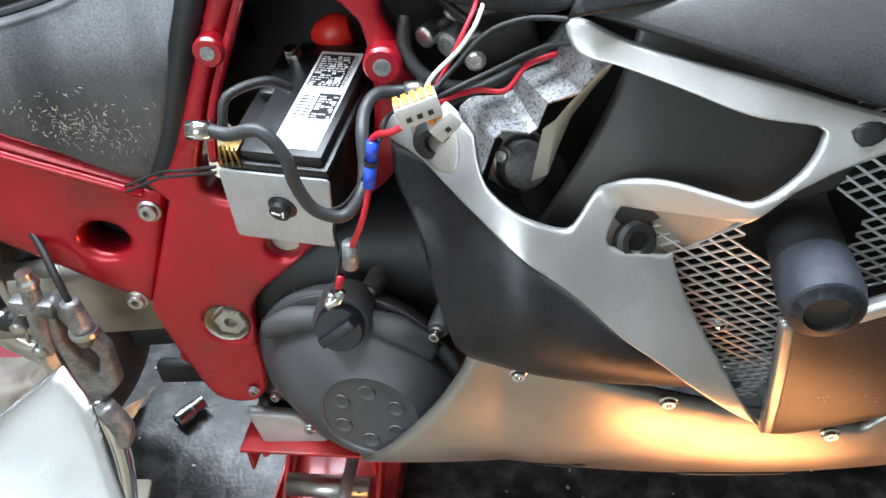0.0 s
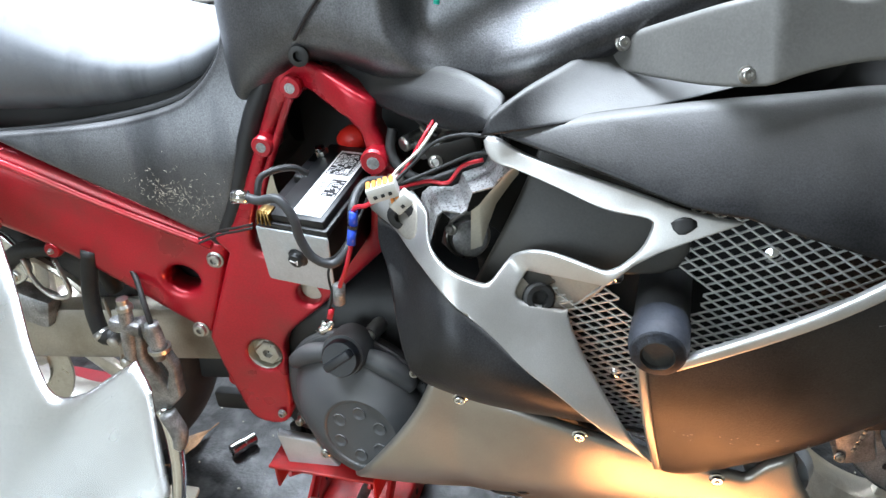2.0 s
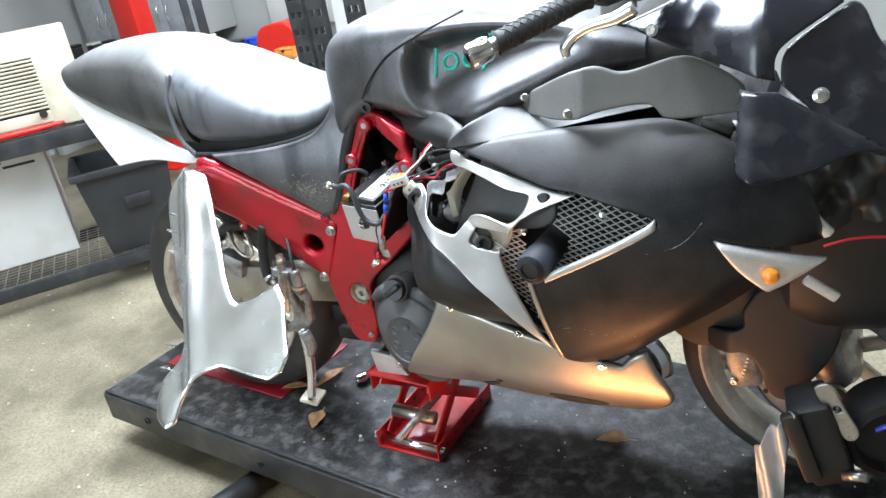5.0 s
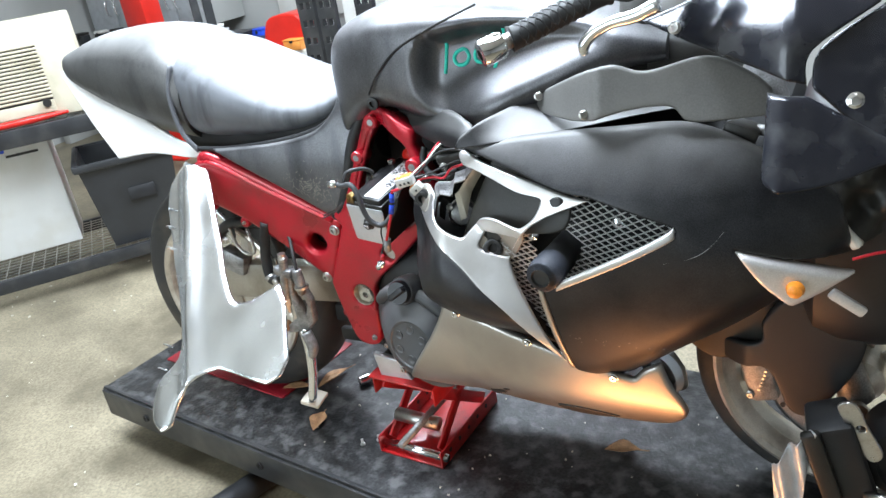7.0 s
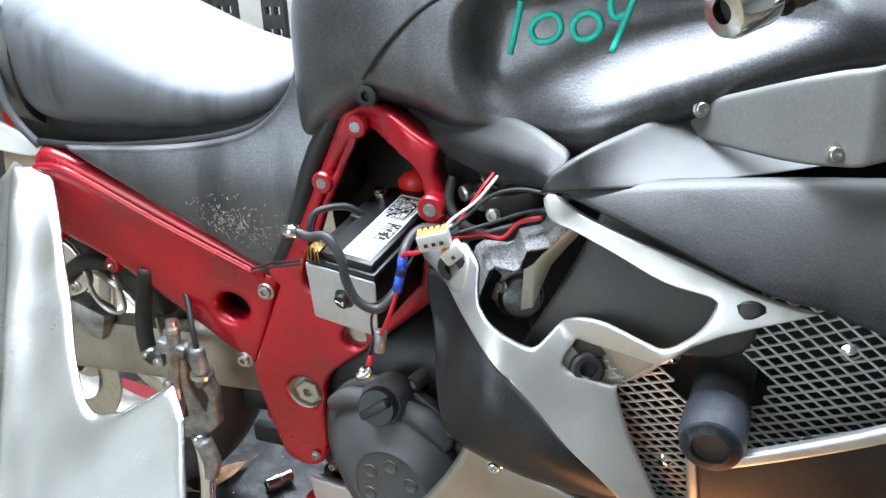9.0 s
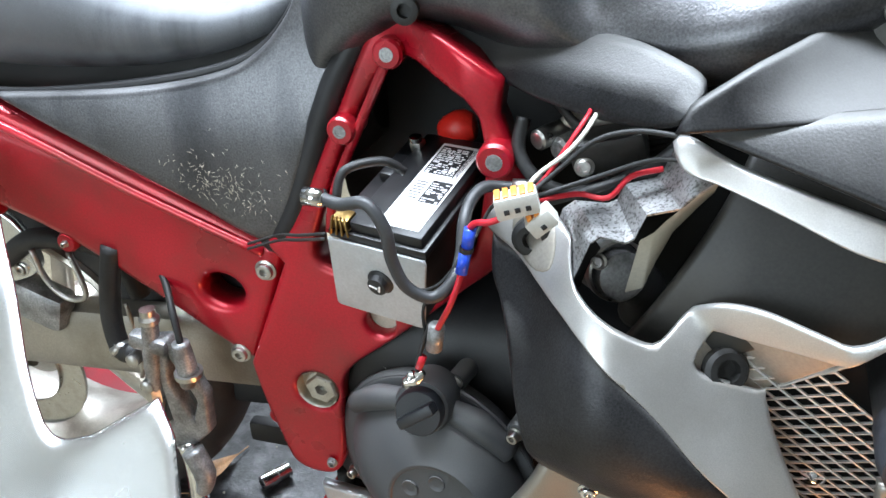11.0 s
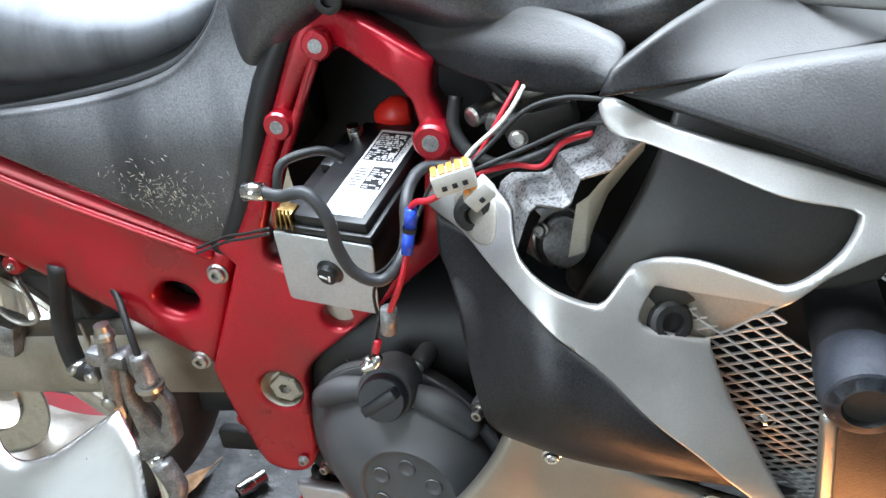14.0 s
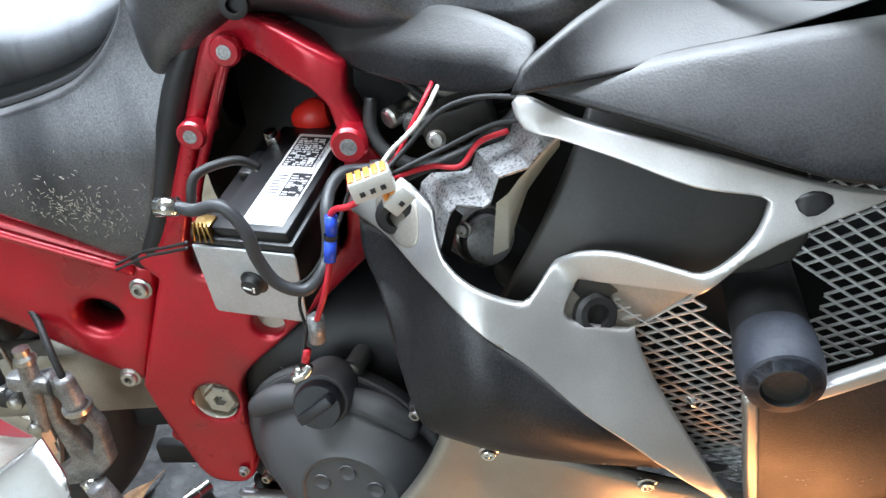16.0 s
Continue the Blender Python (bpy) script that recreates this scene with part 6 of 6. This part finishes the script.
for x in (-1.74, -1.62, -1.40):
    bm = panel([(x - 0.05, FLOOR), (x + 0.05, FLOOR), (x + 0.05, 2.4), (x - 0.05, 2.4)], flat(2.55), 0.03, [[(x + u - 0.012, z - 0.016), (x + u + 0.012, z - 0.016), (x + u + 0.012, z + 0.016), (x + u - 0.012, z + 0.016)] for z in np.arange(0.6, 1.6, 0.085) for u in (-0.02, 0.02)], 0.1, 0.002)
    part("post", bm, M_BLKRACK, rack, smooth=False)
for z in (0.72, 1.6):
    part("shelf_board", box((1.9, 0.5, 0.03), pose(-1.0, 2.85, z), 0.004), M_BLKRACK, rack)
    bm = bmesh.new()
part("shelf_beam", box((1.9, 0.03, 0.07), pose(-1.0, 2.58, 1.58), 0.004), M_BLKRACK, rack)
for k in range(5):
    roll = thing("pipe_stock", "grey metal pipe stock on the rack", "pipe", "pipes on the rack")
    part("pipe", tube([(-1.5 + 0.05 * k, 2.66 + 0.06 * k, 0.765), (-0.5, 2.7 + 0.05 * k, 0.765)], 0.028, 16), (M_STEEL, M_WHITE, M_DUCT)[k % 3], roll)

bench = thing("workbench", "long grey workbench along the wall", "workbench")
part("top", box((4.6, 0.7, 0.05), pose(-3.2, 3.75, 0.72), 0.006), M_WHITE, bench)
for x in (-5.2, -4.0, -2.8, -1.3):
    part("leg", box((0.08, 0.6, 0.695 - FLOOR), pose(x, 3.75, (0.695 + FLOOR) / 2), 0.004), M_WALL, bench)
part("back_panel", box((4.6, 0.02, 0.5), pose(-3.2, 4.05, 0.45), 0.003), M_DUCT, bench)


def crate(name, label, x, y, z, sx, sy, sz, material, lidmat, cat="box"):
    e = thing(name, label, cat)
    e.matrix_world = pose(x, y, z)
    part("body", box((sx, sy, sz), pose(0, 0, sz / 2), 0.008), material, e)
    part("lid", box((sx * 1.04, sy * 1.04, sz * 0.14), pose(0, 0, sz * 1.07), 0.008), lidmat, e)
    part("latch", box((sx * 0.15, 0.012, sz * 0.25), pose(0, -sy * 0.53, sz * 0.92), 0.003), M_DUCT, e)
    return e


rb = thing("red_tool_case", "red plastic case on the workbench", "case")
part("body", panel(smooth_line([(-2.86, 0.75), (-2.82, 0.9), (-2.74, 0.955), (-2.56, 0.955), (-2.5, 0.86), (-2.5, 0.75)], 3, True, {0, 5}), flat(3.48), 0.2, (), 0.04, 0.012), M_REDPL, rb)
crate("white_carton", "white carton on the workbench", -3.62, 3.62, 0.745, 0.42, 0.3, 0.11, M_WHITE, M_PAPER)
crate("grey_case", "grey plastic case on the workbench", -3.2, 3.6, 0.745, 0.22, 0.2, 0.1, M_DUCT, M_BIN)
crate("tool_tray", "dark tool tray on the workbench", -2.98, 3.55, 0.745, 0.3, 0.25, 0.06, M_BIN, M_DUCT)
crate("white_jug", "white plastic jug on the workbench", -3.32, 3.55, 0.745, 0.09, 0.09, 0.16, M_WHITE, M_WHITE, "jug")
crate("spray_box", "blue carton on the workbench", -3.05, 3.7, 0.745, 0.1, 0.1, 0.1, M_BLUE, M_BLUE)
crate("yellow_tool", "yellow power tool on the workbench", -2.55, 3.42, 0.745, 0.14, 0.08, 0.06, M_ORANGE, M_ORANGE, "tool")

post = thing("red_post", "red painted steel lift post", "post")
part("column", box((0.2, 0.16, 3.0 - FLOOR), pose(-3.7, 3.3, (3.0 + FLOOR) / 2), 0.01), M_REDPL, post)
part("foot_plate", box((0.4, 0.4, 0.02), pose(-3.7, 3.3, FLOOR + 0.01), 0.004), M_REDPL, post)
for i, x in enumerate((-4.9, -4.2)):
    cab = thing("wall_cabinet", "grey steel wall cabinet with chrome handles", "cabinet", "wall cabinets")
    part("body", box((0.66, 0.4, 0.9), pose(x, 4.3, 1.3), 0.008), M_WALL, cab)
    for s in (-1, 1):
        d = part("door", box((0.31, 0.02, 0.86), pose(x + 0.16 * s, 4.09, 1.3), 0.005), M_GALV, cab)
        part("handle", tube([(x + 0.05 * s, 4.07, 1.0), (x + 0.05 * s, 4.045, 1.02), (x + 0.05 * s, 4.045, 1.1), (x + 0.05 * s, 4.07, 1.12)], 0.008, 8), M_BRIGHT, d)
sign = thing("wall_sign", "white wall panel with red block shapes", "sign")
part("board", box((1.0, 0.02, 0.9), pose(-3.0, 4.5, 1.25), 0.003), M_WHITE, sign)
for k, (x, z, w, h, a) in enumerate(((-3.2, 1.3, 0.1, 0.3, 20), (-3.08, 1.22, 0.1, 0.36, -25), (-2.95, 1.1, 0.26, 0.07, 0), (-2.9, 1.4, 0.2, 0.08, -30))):
    part("red_shape", box((w, 0.006, h), pose(x, 4.487, z, 0, a, 0), 0.001), M_REDPL, sign)
for x in (-2.1, -2.55):
    win = thing("dark_cabinet", "dark fronted cabinet hung on the wall", "cabinet", "wall cabinets")
    part("body", box((0.4, 0.2, 0.6), pose(x, 4.42, 1.15), 0.006), M_WALL, win)
    part("door", box((0.32, 0.012, 0.5), pose(x, 4.315, 1.15), 0.003), M_DUCT, win)
wp = thing("white_board", "large white panel leaning by the rack", "panel")
part("sheet", box((0.95, 0.03, 1.5), pose(-1.6, 3.35, FLOOR + 0.75, -3, 0, 0), 0.004), M_WHITE, wp)
part("frame", box((0.03, 0.04, 1.52), pose(-1.14, 3.35, FLOOR + 0.76, -3, 0, 0), 0.003), M_GALV, wp)
rc = crate("red_bin", "red plastic tub on the rack", -0.45, 3.0, 0.735, 0.5, 0.3, 0.5, M_REDPL, M_REDPL, "tub")
crate("blue_bin", "blue plastic tub on the rack", -1.05, 3.0, 0.735, 0.16, 0.2, 0.3, M_BLUE, M_BLUE, "tub")
for i in range(14):
    rng = random.Random(i + 20)
    crate("parts_box", "small box of parts on the workbench", -5.1 + 0.12 * i + (0.95 if i > 9 else 0), 3.85 + 0.06 * (i % 2), 0.745, 0.09, 0.08, 0.06 + 0.1 * rng.random(), (M_BIN, M_WHITE, M_DUCT, M_GALV, M_CREAM)[i % 5], (M_DUCT, M_BIN, M_WHITE)[i % 3])

for x, y in ((-0.4, 0.1), (-1.2, 2.6)):
    cl = thing("ceiling_lamp", "white ceiling strip lamp", "lamp", "ceiling lamps")
    part("housing", box((2.5, 0.56, 0.05), pose(x, y, 3.02), 0.006), M_WHITE, cl)
wl = thing("work_lamp", "long black work lamp standing on the floor", "lamp")
part("housing", box((0.66, 0.02, 0.12), look(WL, WT) @ pose(0, 0, 0.016, 90, 0, 0), 0.008), M_DARK, wl)
part("stem", box((0.03, 0.03, WL[2] - FLOOR - 0.02), pose(WL[0], WL[1] - 0.012, (WL[2] + FLOOR) / 2 - 0.006), 0.003), M_DARK, wl)
part("foot", box((0.3, 0.1, 0.006), pose(WL[0], WL[1], FLOOR + 0.003), 0.002), M_DARK, wl)
